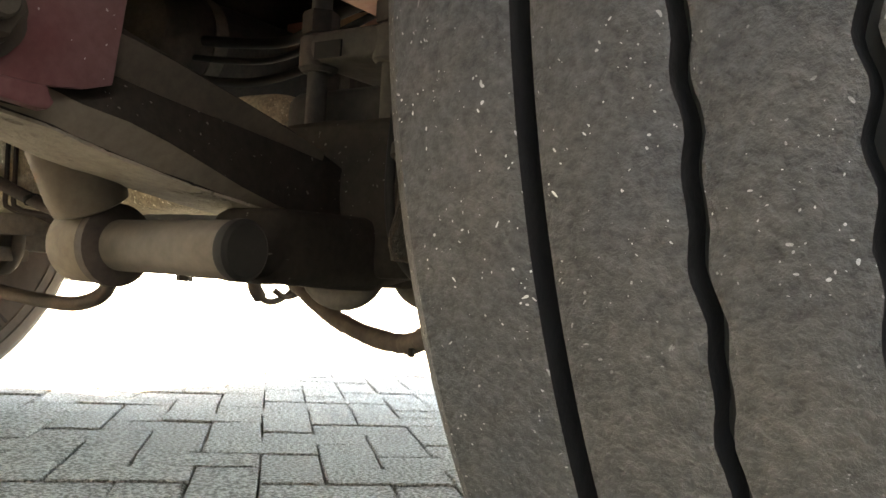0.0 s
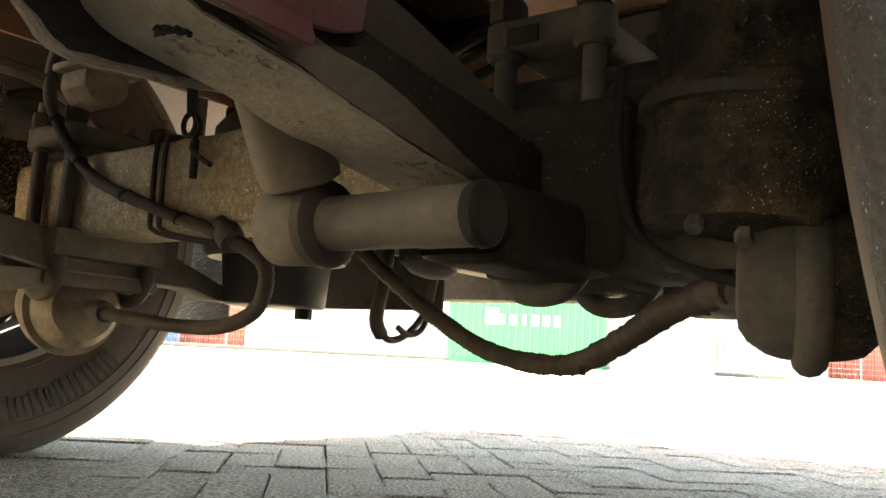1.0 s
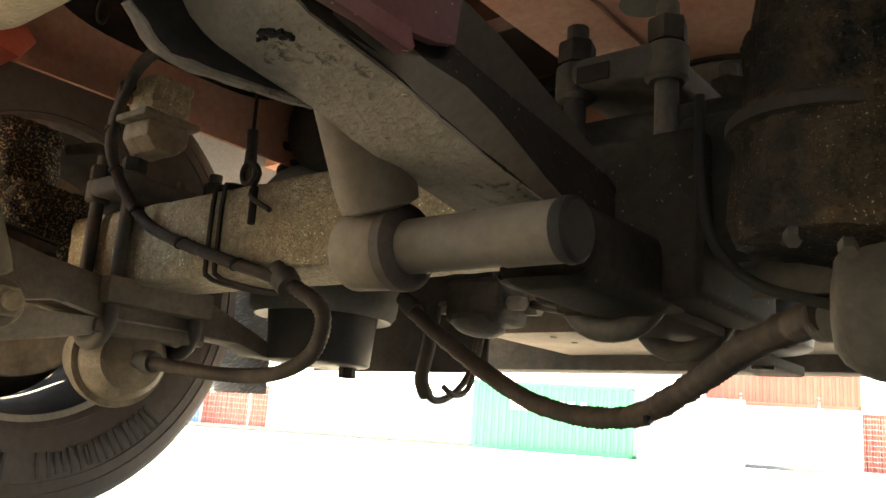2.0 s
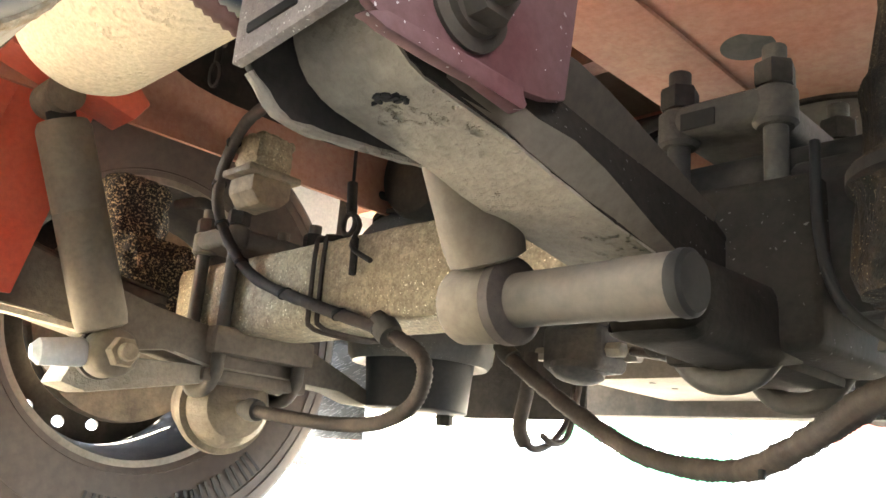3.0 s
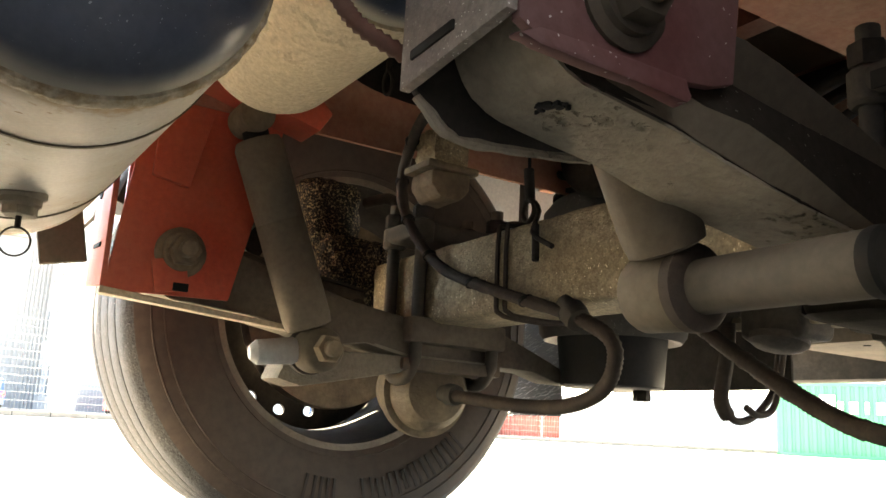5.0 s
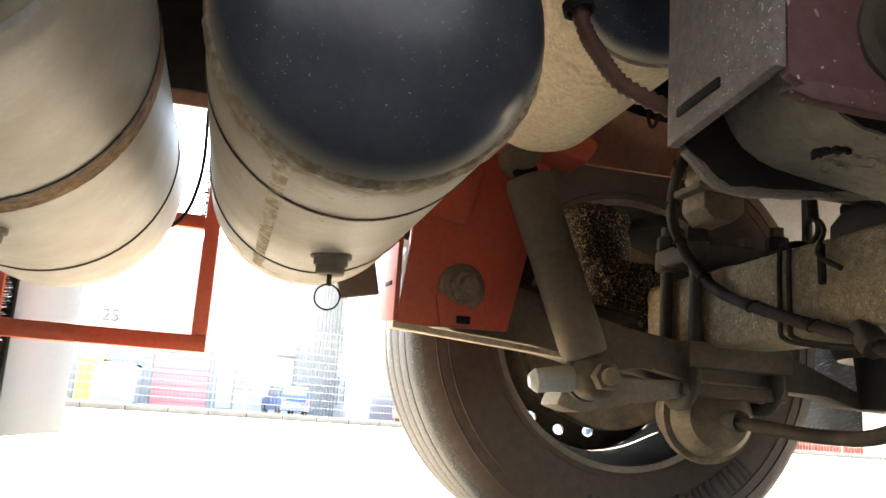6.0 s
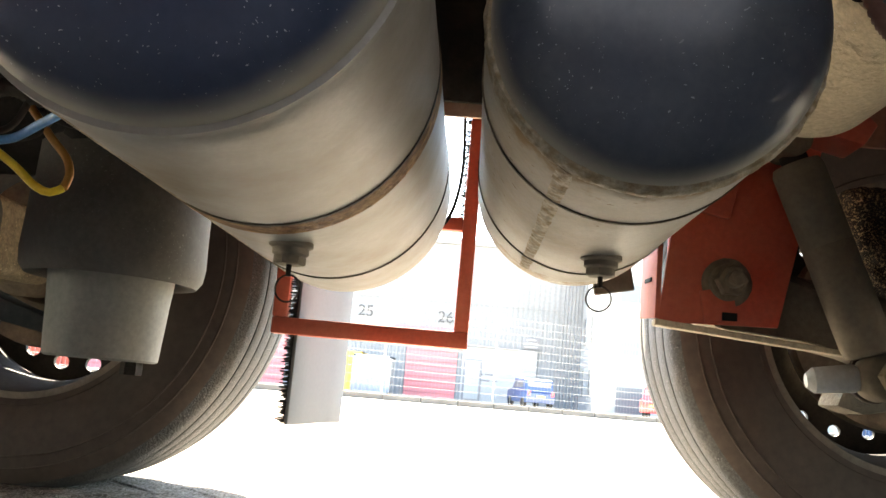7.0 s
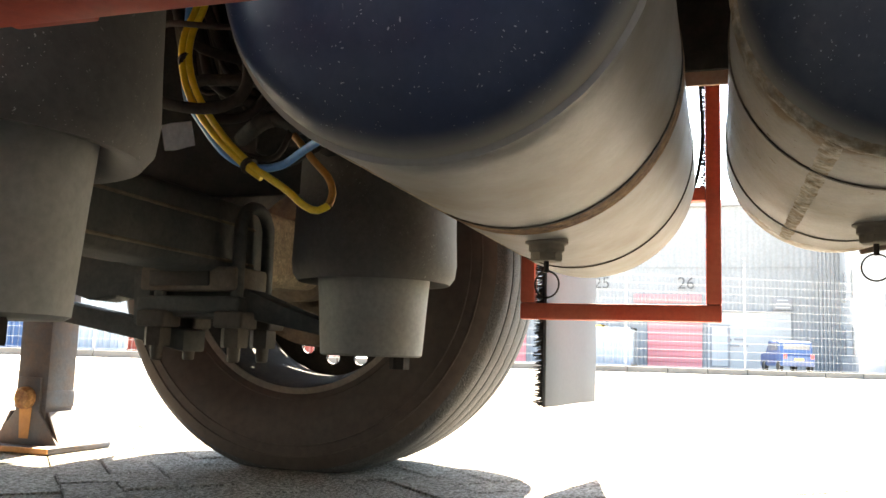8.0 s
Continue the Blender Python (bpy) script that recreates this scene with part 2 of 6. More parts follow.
M = dict(
    seam=surface("spotted_weld_seam", (0.48, 0.41, 0.30), (0.32, 0.235, 0.14), 0.40, scale=110, bump=0.6, spread=0.10, vary=0.35),
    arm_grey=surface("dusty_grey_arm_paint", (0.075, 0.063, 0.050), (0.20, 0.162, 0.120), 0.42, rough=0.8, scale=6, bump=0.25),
    # Gold specks are grit together with its painted highlights.
    grit=surface("gold_grit", (0.010, 0.009, 0.008), (0.40, 0.31, 0.19), 0.27, rough=0.7, scale=210, bump=1.0, fine=340, gloss_dust=0.8, spread=0.06, specks=1.0, speck_scale=420, speck_colour=(0.8, 0.66, 0.42), dense=0.35),
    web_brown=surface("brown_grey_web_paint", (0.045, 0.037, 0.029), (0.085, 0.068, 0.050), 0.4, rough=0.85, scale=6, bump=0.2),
    side_letter=surface("worn_raised_lettering", (0.032, 0.028, 0.026), (0.05, 0.044, 0.039), 0.4, rough=0.7, bump=0.05),
    cwhite=surface("white_container_paint", (0.22, 0.225, 0.23), (0.20, 0.20, 0.20), 0.3, rough=0.6, scale=1, bump=0.1),
    skirt=surface("pale_grey_skirt", (0.34, 0.37, 0.40), (0.30, 0.31, 0.315), 0.35, rough=0.6, scale=3, bump=0.05),
    flange_dust=surface("speckled_mauve_flange_paint", (0.17, 0.14, 0.13), (0.27, 0.235, 0.205), 0.5, rough=0.7, scale=9, bump=0.5, fine=220, specks=1.0, speck_scale=330, speck_colour=(0.75, 0.71, 0.64), dense=0.35, vary=0.2),
    navy=surface("dark_navy_wall_paint", (0.07, 0.085, 0.125), (0.08, 0.092, 0.125), 0.3, rough=0.6, scale=2, bump=0.05),
    # Grimy steel, darker than the far side's: near-side shade is put in.
    clamp=surface("grimy_shaded_clamp_steel", (0.030, 0.028, 0.025), (0.10, 0.088, 0.073), 0.40, rough=0.8, scale=9, bump=0.3),
    rim_dust=surface("dusty_rim_edge", (0.13, 0.115, 0.10), (0.26, 0.225, 0.185), 0.5, scale=6, bump=0.1),
    groove=surface("shaded_groove_rubber", (0.012, 0.012, 0.013), rough=0.8, bump=0.2),
    dark_green=surface("dark_grey_green_steel", (0.046, 0.052, 0.048), (0.13, 0.122, 0.104), 0.38, rough=0.7, scale=6, bump=0.15),
    # Near arm's paint is darkened for the shade on its right side.
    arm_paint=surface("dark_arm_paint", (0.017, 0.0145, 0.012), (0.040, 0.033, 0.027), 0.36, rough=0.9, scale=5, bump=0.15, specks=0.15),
    # Brown instead of dark, so the unseen floor bounces fill light down.
    plywood=surface("brown_plywood_underside", (0.16, 0.105, 0.065), (0.13, 0.10, 0.075), 0.4, rough=0.8, scale=3, bump=0.1),
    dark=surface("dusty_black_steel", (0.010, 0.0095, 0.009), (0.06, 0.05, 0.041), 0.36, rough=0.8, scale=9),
    arm=surface("dusty_arm_steel", (0.17, 0.148, 0.118), (0.29, 0.25, 0.195), 0.7, scale=5, bump=0.9, pits=0.9),
    # Specks are sandy grains with their glints put into the colour.
    axle=surface("sandy_axle_steel", (0.215, 0.175, 0.12), (0.37, 0.305, 0.205), 0.50, scale=70, bump=1.0, fine=260, specks=1.0, speck_scale=210, speck_colour=(1.0, 0.9, 0.64), vary=0.3, spread=0.16, dense=0.30),
    # One dusty paint in two tones: far shock lit, near one shaded.
    shock_lit=surface("lit_dusty_shock_paint", (0.135, 0.114, 0.086), (0.215, 0.18, 0.134), 0.5, scale=3, bump=0.06),
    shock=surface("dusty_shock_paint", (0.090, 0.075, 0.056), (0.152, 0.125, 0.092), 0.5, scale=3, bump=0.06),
    pin=surface("dusty_grey_steel", (0.058, 0.051, 0.043), (0.108, 0.092, 0.073), 0.5, scale=5, bump=0.08),
    bright=surface("pale_steel", (0.62, 0.62, 0.6), (0.4, 0.36, 0.3), 0.25, rough=0.5, bump=0.1),
    # Light specks stand for grit and for glints on the grease.
    grease=surface("greasy_grit", (0.009, 0.008, 0.007), (0.075, 0.05, 0.028), 0.30, rough=0.75, scale=30, bump=1.0, fine=200, gloss_dust=0.85, spread=0.16, specks=0.8, speck_scale=420, speck_colour=(0.45, 0.37, 0.24), dense=0.3),
    drum=surface("dirty_cast_iron", (0.078, 0.064, 0.048), (0.25, 0.195, 0.135), 0.5, rough=0.75, scale=12, bump=0.5),
    red=surface("red_chassis_paint", (0.58, 0.072, 0.036), (0.42, 0.14, 0.09), 0.3, rough=0.42, scale=4, bump=0.06),
    salmon=surface("dusty_red_chassis_paint", (0.42, 0.115, 0.07), (0.40, 0.27, 0.20), 0.6, rough=0.6, scale=3, bump=0.06),
    # Red chassis paint in a darker tone: near-side shade and reflections put in.
    shaded_red=surface("shaded_red_bracket_paint", (0.11, 0.035, 0.035), (0.16, 0.10, 0.095), 0.40, rough=0.6, scale=4, bump=0.08, specks=0.6, speck_scale=200),
    tyre=surface("tyre_sidewall_rubber", (0.046, 0.036, 0.032), (0.081, 0.063, 0.054), 0.55, rough=0.62, scale=2.2, bump=0.05, fine=60, gloss_dust=0.8),
    tread=surface("tyre_tread_rubber", (0.052, 0.054, 0.058), (0.085, 0.079, 0.072), 0.28, rough=0.7, scale=14, bump=0.8, fine=240, specks=1.0, speck_scale=380, speck_colour=(0.5, 0.5, 0.49), vary=0.35, dense=0.56),
    letter=surface("raised_sidewall_rubber", (0.014, 0.013, 0.012), rough=0.85, bump=0.05),
    rim=surface("black_rim_paint", (0.010, 0.010, 0.011), (0.10, 0.085, 0.07), 0.25, rough=0.8, scale=5, bump=0.05),
    hub=surface("rusty_hub", (0.12, 0.095, 0.07), (0.27, 0.215, 0.15), 0.45, scale=20, bump=0.5),
    tank=surface("dusty_tank_paint", (0.49, 0.465, 0.41), (0.42, 0.355, 0.265), 0.38, rough=0.53, scale=6, bump=0.05, fine=300, gloss_dust=0.72, vary=0.10, specks=0.8, speck_scale=110, speck_colour=(0.20, 0.13, 0.065), spread=0.11),
    tank_clean=surface("smooth_cream_tank_paint", (0.425, 0.402, 0.358), (0.29, 0.235, 0.16), 0.38, rough=0.52, scale=7, bump=0.03, fine=180, gloss_dust=0.5, vary=0.06, spread=0.15),
    tank_tan=surface("tan_dusty_tank", (0.46, 0.39, 0.28), (0.58, 0.49, 0.35), 0.6, rough=0.55, scale=9, bump=0.35, specks=0.6, speck_scale=220, fine=200, vary=0.2, pits=0.35),
    tank_end=surface("dark_tank_end_paint", (0.019, 0.033, 0.076), (0.045, 0.056, 0.085), 0.32, rough=0.30, scale=8, bump=0.03, specks=1.0, speck_scale=420, speck_colour=(0.35, 0.37, 0.40), dense=0.6),
    tank_end_grey=surface("grey_black_tank_end_paint", (0.029, 0.040, 0.066), (0.075, 0.082, 0.092), 0.40, rough=0.30, scale=8, bump=0.03, specks=1.0, speck_scale=420, speck_colour=(0.35, 0.37, 0.40), dense=0.6),
    strap=surface("rusty_dusty_strap", (0.16, 0.070, 0.028), (0.34, 0.19, 0.085), 0.45, scale=45, bump=0.9, vary=0.45, spread=0.10),
    strap_dark=surface("dark_rubber_strap", (0.03, 0.026, 0.022), (0.3, 0.24, 0.17), 0.3, scale=25, bump=0.3),
    brass=surface("dirty_brass", (0.20, 0.175, 0.14), (0.30, 0.255, 0.195), 0.45, rough=0.6, metal=0.2, bump=0.2),
    rubber=surface("dusty_hose_rubber", (0.020, 0.016, 0.014), (0.078, 0.060, 0.048), 0.42, scale=12, bump=0.25),
    conduit=surface("red_brown_conduit", (0.12, 0.05, 0.036), (0.15, 0.10, 0.08), 0.35, bump=0.1),
    yellow=surface("yellow_air_line", (0.92, 0.64, 0.04), rough=0.4, bump=0.02),
    orange=surface("dirty_orange_air_line", (0.42, 0.20, 0.05), rough=0.5, bump=0.02),
    blue=surface("blue_air_line", (0.10, 0.30, 0.62), rough=0.4, bump=0.02),
    bag_black=surface("matt_black_moulding", (0.014, 0.0145, 0.016), (0.04, 0.037, 0.033), 0.3, rough=0.55, scale=5, bump=0.04),
    bag=surface("bellows_rubber", (0.066, 0.064, 0.060), (0.135, 0.124, 0.106), 0.45, rough=0.5, scale=3, bump=0.05, specks=0.5, speck_scale=420),
    piston=surface("grey_plastic_piston", (0.20, 0.203, 0.19), (0.27, 0.252, 0.218), 0.4, rough=0.5, scale=3, bump=0.03),
    flap=surface("grey_mudflap", (0.115, 0.126, 0.14), (0.13, 0.132, 0.132), 0.3, rough=0.75, scale=2, bump=0.02, vary=0.04),
    brush=surface("dark_bristle", (0.03, 0.03, 0.03), rough=0.9, bump=0),
    leg=surface("worn_leg_steel", (0.062, 0.074, 0.095), (0.125, 0.082, 0.058), 0.38, rough=0.5, scale=11, bump=0.2),
    rust=surface("orange_rust", (0.45, 0.22, 0.07), (0.30, 0.16, 0.09), 0.5, scale=18, bump=0.4),
    paving=surface("concrete_paver", (0.53, 0.49, 0.435), (0.165, 0.15, 0.13), 0.46, rough=0.9, scale=150, bump=1.0, fine=420, per_piece=0.04, vary=0.5, specks=1.0, speck_scale=150, speck_colour=(0.72, 0.67, 0.59), dense=0.55, everywhere=True, relief=0.02, spread=0.07),
    joint=surface("sandy_joint", (0.24, 0.225, 0.20), rough=0.95, bump=0.5),
    yard=surface("far_yard_paving", (0.355, 0.34, 0.31), (0.31, 0.29, 0.265), 0.4, rough=0.9, scale=1.2, bump=0.2),
    kerb=surface("concrete_kerb", (0.075, 0.072, 0.067), (0.055, 0.053, 0.048), 0.4, scale=3, bump=0.4),
    galv=surface("galvanised_wire", (0.16, 0.165, 0.17), rough=0.6, bump=0),
    # Both claddings are toned far below pale sheet to offset the exposure.
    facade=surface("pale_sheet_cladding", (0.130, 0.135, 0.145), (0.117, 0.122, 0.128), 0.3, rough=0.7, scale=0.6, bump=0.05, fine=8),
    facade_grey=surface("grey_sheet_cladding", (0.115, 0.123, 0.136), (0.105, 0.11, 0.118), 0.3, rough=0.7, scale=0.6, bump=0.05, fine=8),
    roller=surface("red_roller_door", (0.36, 0.115, 0.125), (0.33, 0.13, 0.135), 0.3, rough=0.7, scale=1, bump=0.1),
    glass=surface("dark_window", (0.05, 0.058, 0.07), rough=0.3, bump=0),
    number_paint=surface("dark_grey_number_paint", (0.045, 0.047, 0.052), rough=0.7, bump=0),
    sign=surface("grey_sign_paint", (0.12, 0.12, 0.13), rough=0.7, bump=0),
    white=surface("white_paint", (0.8, 0.8, 0.79), rough=0.5, scale=2, bump=0.05),
    green=surface("green_container_paint", (0.016, 0.125, 0.055), (0.03, 0.11, 0.06), 0.3, rough=0.6, scale=1, bump=0.1),
    cred=surface("red_container_paint", (0.19, 0.030, 0.020), (0.165, 0.05, 0.037), 0.3, rough=0.6, scale=1, bump=0.1),
    cblue=surface("blue_container_paint", (0.028, 0.06, 0.135), (0.038, 0.065, 0.115), 0.3, rough=0.6, scale=1, bump=0.1),
    cyellow=surface("yellow_container_paint", (0.75, 0.5, 0.06), (0.6, 0.42, 0.12), 0.3, rough=0.5, scale=1, bump=0.1),
    cbluegrey=surface("blue_grey_container_paint", (0.125, 0.15, 0.185), (0.13, 0.14, 0.155), 0.3, rough=0.6, scale=1, bump=0.1),
    cgrey=surface("grey_container_paint", (0.16, 0.165, 0.18), (0.14, 0.14, 0.145), 0.3, rough=0.6, scale=1, bump=0.1),
    carpaint=surface("blue_car_paint", (0.012, 0.032, 0.09), rough=0.4, scale=2, bump=0),
    lamp_red=surface("red_lamp_lens", (0.6, 0.03, 0.03), rough=0.2, bump=0),
)

rim_dust(M["tank_end"], (0.44, 0.40, 0.32))
rim_dust(M["tank_end_grey"], (0.40, 0.36, 0.29))


def rim_rust(m, rust):
    """Blotches of rust that creep in from the welded rims of a tank shell."""
    t = m.node_tree
    b = t.nodes["Principled BSDF"]
    link = t.links.new
    tc, sep = t.nodes.new("ShaderNodeTexCoord"), t.nodes.new("ShaderNodeSeparateXYZ")
    link(tc.outputs["Generated"], sep.inputs[0])
    away = t.nodes.new("ShaderNodeMath")     # 0 at the middle, 0.5 at both rims
    away.operation = "SUBTRACT"
    link(sep.outputs[0], away.inputs[0])
    away.inputs[1].default_value = 0.5
    size = t.nodes.new("ShaderNodeMath")
    size.operation = "ABSOLUTE"
    link(away.outputs[0], size.inputs[0])
    n = t.nodes.new("ShaderNodeTexNoise")
    n.inputs["Scale"].default_value, n.inputs["Detail"].default_value, n.inputs["Roughness"].default_value = 22, 8, 0.7
    link(tc.outputs["Object"], n.inputs["Vector"])
    add = t.nodes.new("ShaderNodeMath")
    add.operation = "MULTIPLY_ADD"
    link(n.outputs[0], add.inputs[0])
    add.inputs[1].default_value = 0.42
    link(size.outputs[0], add.inputs[2])
    reach = t.nodes.new("ShaderNodeMapRange")
    reach.inputs["From Min"].default_value, reach.inputs["From Max"].default_value = 0.635, 0.70
    link(add.outputs[0], reach.inputs[0])
    mx = t.nodes.new("ShaderNodeMix")
    mx.data_type = "RGBA"
    link(reach.outputs[0], mx.inputs[0])
    link(b.inputs["Base Color"].links[0].from_socket, mx.inputs[6])
    mx.inputs[7].default_value = (*rust, 1)
    link(mx.outputs[2], b.inputs["Base Color"])


rim_rust(M["tank"], (0.30, 0.20, 0.10))


# ---- mesh helpers ----
def thing(name, base, label, category, group="", kind=""):
    ob = new(name)
    ob.empty_display_size = 0.05
    ob.location = base
    return tagged(ob, label, category, group, kind)


def settle_mesh(bm, name, material, sharp=38):
    me = bpy.data.meshes.new(name)
    bm.normal_update()
    bm.to_mesh(me)
    bm.free()
    me.materials.append(material)
    me.polygons.foreach_set("use_smooth", [True] * len(me.polygons))
    me.set_sharp_from_angle(angle=radians(sharp))
    return me


def origin_of(ob):
    at = Vector((0, 0, 0))
    while ob:
        at += ob.location
        ob = ob.parent
    return at


def part(name, bm, material, parent=None, label="", sharp=38):
    """Links a bmesh, built in world places, as one mesh under a thing or a part."""
    if parent:
        bmesh.ops.translate(bm, verts=bm.verts, vec=-origin_of(parent))
    ob = new(name, settle_mesh(bm, name, material, sharp))
    ob.parent = parent
    return tagged(ob, label)


def box(bm, c, s, bev=0.0, m=None, seg=2):
    mat = Matrix.Translation(c) @ (m or Matrix()) @ Matrix.Diagonal((*s, 1))
    vs = bmesh.ops.create_cube(bm, size=1.0, matrix=mat)["verts"]
    if bev:
        es = list({e for v in vs for e in v.link_edges})
        bmesh.ops.bevel(bm, geom=es, offset=bev, segments=seg, profile=0.6, affect="EDGES")
    return bm


def basis(way):
    z = Vector(way).normalized()
    x = z.orthogonal().normalized() if abs(z.z) > 0.95 else Vector((0, 0, 1)).cross(z).normalized()
    return x, z.cross(x), z


def rings(bm, loops, close_ends=(True, True), around=True):
    rows = [[bm.verts.new(p) for p in loop] for loop in loops]
    n = len(rows[0])
    for a, b in zip(rows, rows[1:]):
        for i in range(n if around else n - 1):
            j = (i + 1) % n
            bm.faces.new((a[i], a[j], b[j], b[i]))
    if close_ends[0]:
        bm.faces.new(rows[0][::-1])
    if close_ends[1]:
        bm.faces.new(rows[-1])
    return rows


def lathe(bm, a, way, prof, n=32, caps=(True, True)):
    """Turns (along, radius) pairs round the line from a in direction way."""
    x, y, z = basis(way)
    a = Vector(a)
    loops = []
    for h, r in prof:
        loops.append([a + z * h + (x * math.cos(k) + y * math.sin(k)) * max(r, 1e-4) for k in (math.tau * i / n for i in range(n))])
    rings(bm, loops, caps)
    return bm


def cyl(bm, a, b, r, r2=None, n=24, bev=0.0):
    a, b = Vector(a), Vector(b)
    d = (b - a).length
    r2 = r if r2 is None else r2
    prof = [(0, r), (d, r2)] if not bev else [(0, r - bev), (bev, r), (d - bev, r2), (d, r2 - bev)]
    return lathe(bm, a, b - a, prof, n)


def smooth_path(pts, step=0.012):
    pts = [Vector(p) for p in pts]
    out = []
    for i in range(len(pts) - 1):
        p0, p1, p2, p3 = pts[max(i - 1, 0)], pts[i], pts[i + 1], pts[min(i + 2, len(pts) - 1)]
        k = max(2, int((p2 - p1).length / step))
        for s in range(k):
            u = s / k
            out.append(0.5 * ((2 * p1) + (p2 - p0) * u + (2 * p0 - 5 * p1 + 4 * p2 - p3) * u * u + (3 * p1 - p0 - 3 * p2 + p3) * u ** 3))
    out.append(pts[-1])
    return out


def sweep(bm, pts, r, n=10, step=0.008, ribs=0.0, rib_gap=0.008, lumps=0.0):
    """A hose, cable or bent rod; ribs: the depth of its corrugation."""
    path = smooth_path(pts, rib_gap / 2 if ribs else step)
    loops, up = [], Vector((0.13, 0.21, 0.97))
    for i, p in enumerate(path):
        d = (path[min(i + 1, len(path) - 1)] - path[max(i - 1, 0)]).normalized()
        x = up.cross(d).normalized()
        up = d.cross(x)
        rr = r - ribs * (i % 2)
        if lumps:
            rr += lumps * noise.noise(p * 60)
        loops.append([p + (x * math.cos(k) + up * math.sin(k)) * rr for k in (math.tau * j / n for j in range(n))])
    rings(bm, loops)
    return bm


def prism(bm, poly, lo, hi, axis="x", bev=0.0, seg=2):
    """A polygon of the other two axes, drawn out along one axis."""
    def at(u, v, w):
        return {"x": (w, u, v), "y": (u, w, v), "z": (u, v, w)}[axis]
    a = [bm.verts.new(at(u, v, lo)) for u, v in poly]
    b = [bm.verts.new(at(u, v, hi)) for u, v in poly]
    n = len(poly)
    fs = [bm.faces.new(a), bm.faces.new(b)] + [bm.faces.new((a[i], a[(i + 1) % n], b[(i + 1) % n], b[i])) for i in range(n)]
    bmesh.ops.recalc_face_normals(bm, faces=fs)
    if bev:
        bmesh.ops.bevel(bm, geom=list({e for f in fs for e in f.edges}), offset=bev, segments=seg, profile=0.6, affect="EDGES")
    return bm


def crumple(bm, amp, scale, cuts=0):
    if cuts:
        bmesh.ops.subdivide_edges(bm, edges=bm.edges[:], cuts=cuts, use_grid_fill=True)
    bm.normal_update()
    for v in bm.verts:
        v.co += v.normal * amp * (noise.noise(v.co * scale) + 0.5 * noise.noise(v.co * scale * 2.7))
    return bm


def hexnut(bm, a, way, r, h):
    x, y, z = basis(way)
    a = Vector(a)
    loops = []
    for s, k in ((0, 0.96), (h * 0.15, 1), (h * 0.85, 1), (h, 0.92)):
        loops.append([a + z * s + (x * math.cos(q) + y * math.sin(q)) * r * k for q in (math.tau * i / 6 for i in range(6))])
    rings(bm, loops)
    return bm


B = bmesh.new


# ---- ground ----
ground = new("ground", settle_mesh(box(B(), (0, 0, GROUND_Z - 0.53), (1600, 1600, 1.0)), "ground", M["joint"]))
tagged(ground, "sandy ground below the paved yard", "ground", kind="structure")
far = B()
U, V = Vector((math.cos(radians(45)), math.sin(radians(45)), 0)), Vector((-math.sin(radians(45)), math.cos(radians(45)), 0))
NEAR = 9.0
for a, b, c, d in ((-700, 700, NEAR, 700), (-700, 700, -700, -NEAR), (-700, -NEAR, -NEAR, NEAR), (NEAR, 700, -NEAR, NEAR)):
    far.faces.new([far.verts.new(U * p + V * q + Vector((0, 0, GROUND_Z - 0.004))) for p, q in ((a, c), (b, c), (b, d), (a, d))])
yard = new("yard", settle_mesh(far, "yard", M["yard"]))
tagged(yard, "sunlit pale paved yard reaching to the horizon", "yard", kind="structure")

slot = new("drain_line", settle_mesh(box(B(), (-5.9, 0.6, GROUND_Z - 0.003), (0.022, 9.0, 0.008), 0, Matrix.Rotation(radians(-6), 4, "Z")), "drain_line", M["joint"]))
tagged(slot, "thin dark slot drain across the yard", "drain", kind="structure")

# ---- the trailer's body and chassis ----
trailer = thing("semi_trailer", (XC, 0, 0), "parked red semi-trailer seen from underneath", "trailer")


def assembly(name, base, label, parent):
    ob = new(name)
    ob.empty_display_size = 0.05
    ob.parent = parent
    ob.location = Vector(base) - origin_of(parent)
    return tagged(ob, label)


body = assembly("box_body", (XC, -2.0, 1.1), "closed red box body", trailer)
part("floor_panel", box(B(), (XC, -3.3, 1.13), (2.5, 11.2, 0.05)), M["plywood"], body, "brown plywood underside of the load floor")
part("side_wall", box(B(), (XC - 1.265, -3.3, 2.35), (0.03, 11.2, 2.5)), M["red"], body)
part("side_wall", box(B(), (XC + 1.265, -3.3, 2.35), (0.03, 11.2, 2.5)), M["red"], body)
part("rear_wall", box(B(), (XC, 2.31, 2.35), (2.56, 0.03, 2.5)), M["red"], body)
part("front_wall", box(B(), (XC, -8.91, 2.35), (2.56, 0.03, 2.5)), M["red"], body)
part("roof_panel", box(B(), (XC, -3.3, 3.63), (2.56, 11.25, 0.04)), M["white"], body)

chassis = assembly("chassis", (XC, -2.0, 0.72), "red welded steel chassis caked with road dust", trailer)
RAIL = 0.375


def holed_plate(y0, y1, z0, z1, oval, xa, xb):
    """An upright plate between xa and xb with one opening cut through it."""
    bm = B()
    rim = [(y0, z0), (y1, z0), (y1, z1), (y0, z1)]
    edges, loops = [], []
    for line in (rim, oval):
        vs = [bm.verts.new((xa, u, v)) for u, v in line]
        edges += [bm.edges.new((vs[i], vs[(i + 1) % len(vs)])) for i in range(len(vs))]
        loops.append(vs)
    faces = [f for f in bmesh.ops.triangle_fill(bm, edges=edges, use_beauty=True)["geom"] if isinstance(f, bmesh.types.BMFace)]
    made = bmesh.ops.extrude_face_region(bm, geom=faces)["geom"]
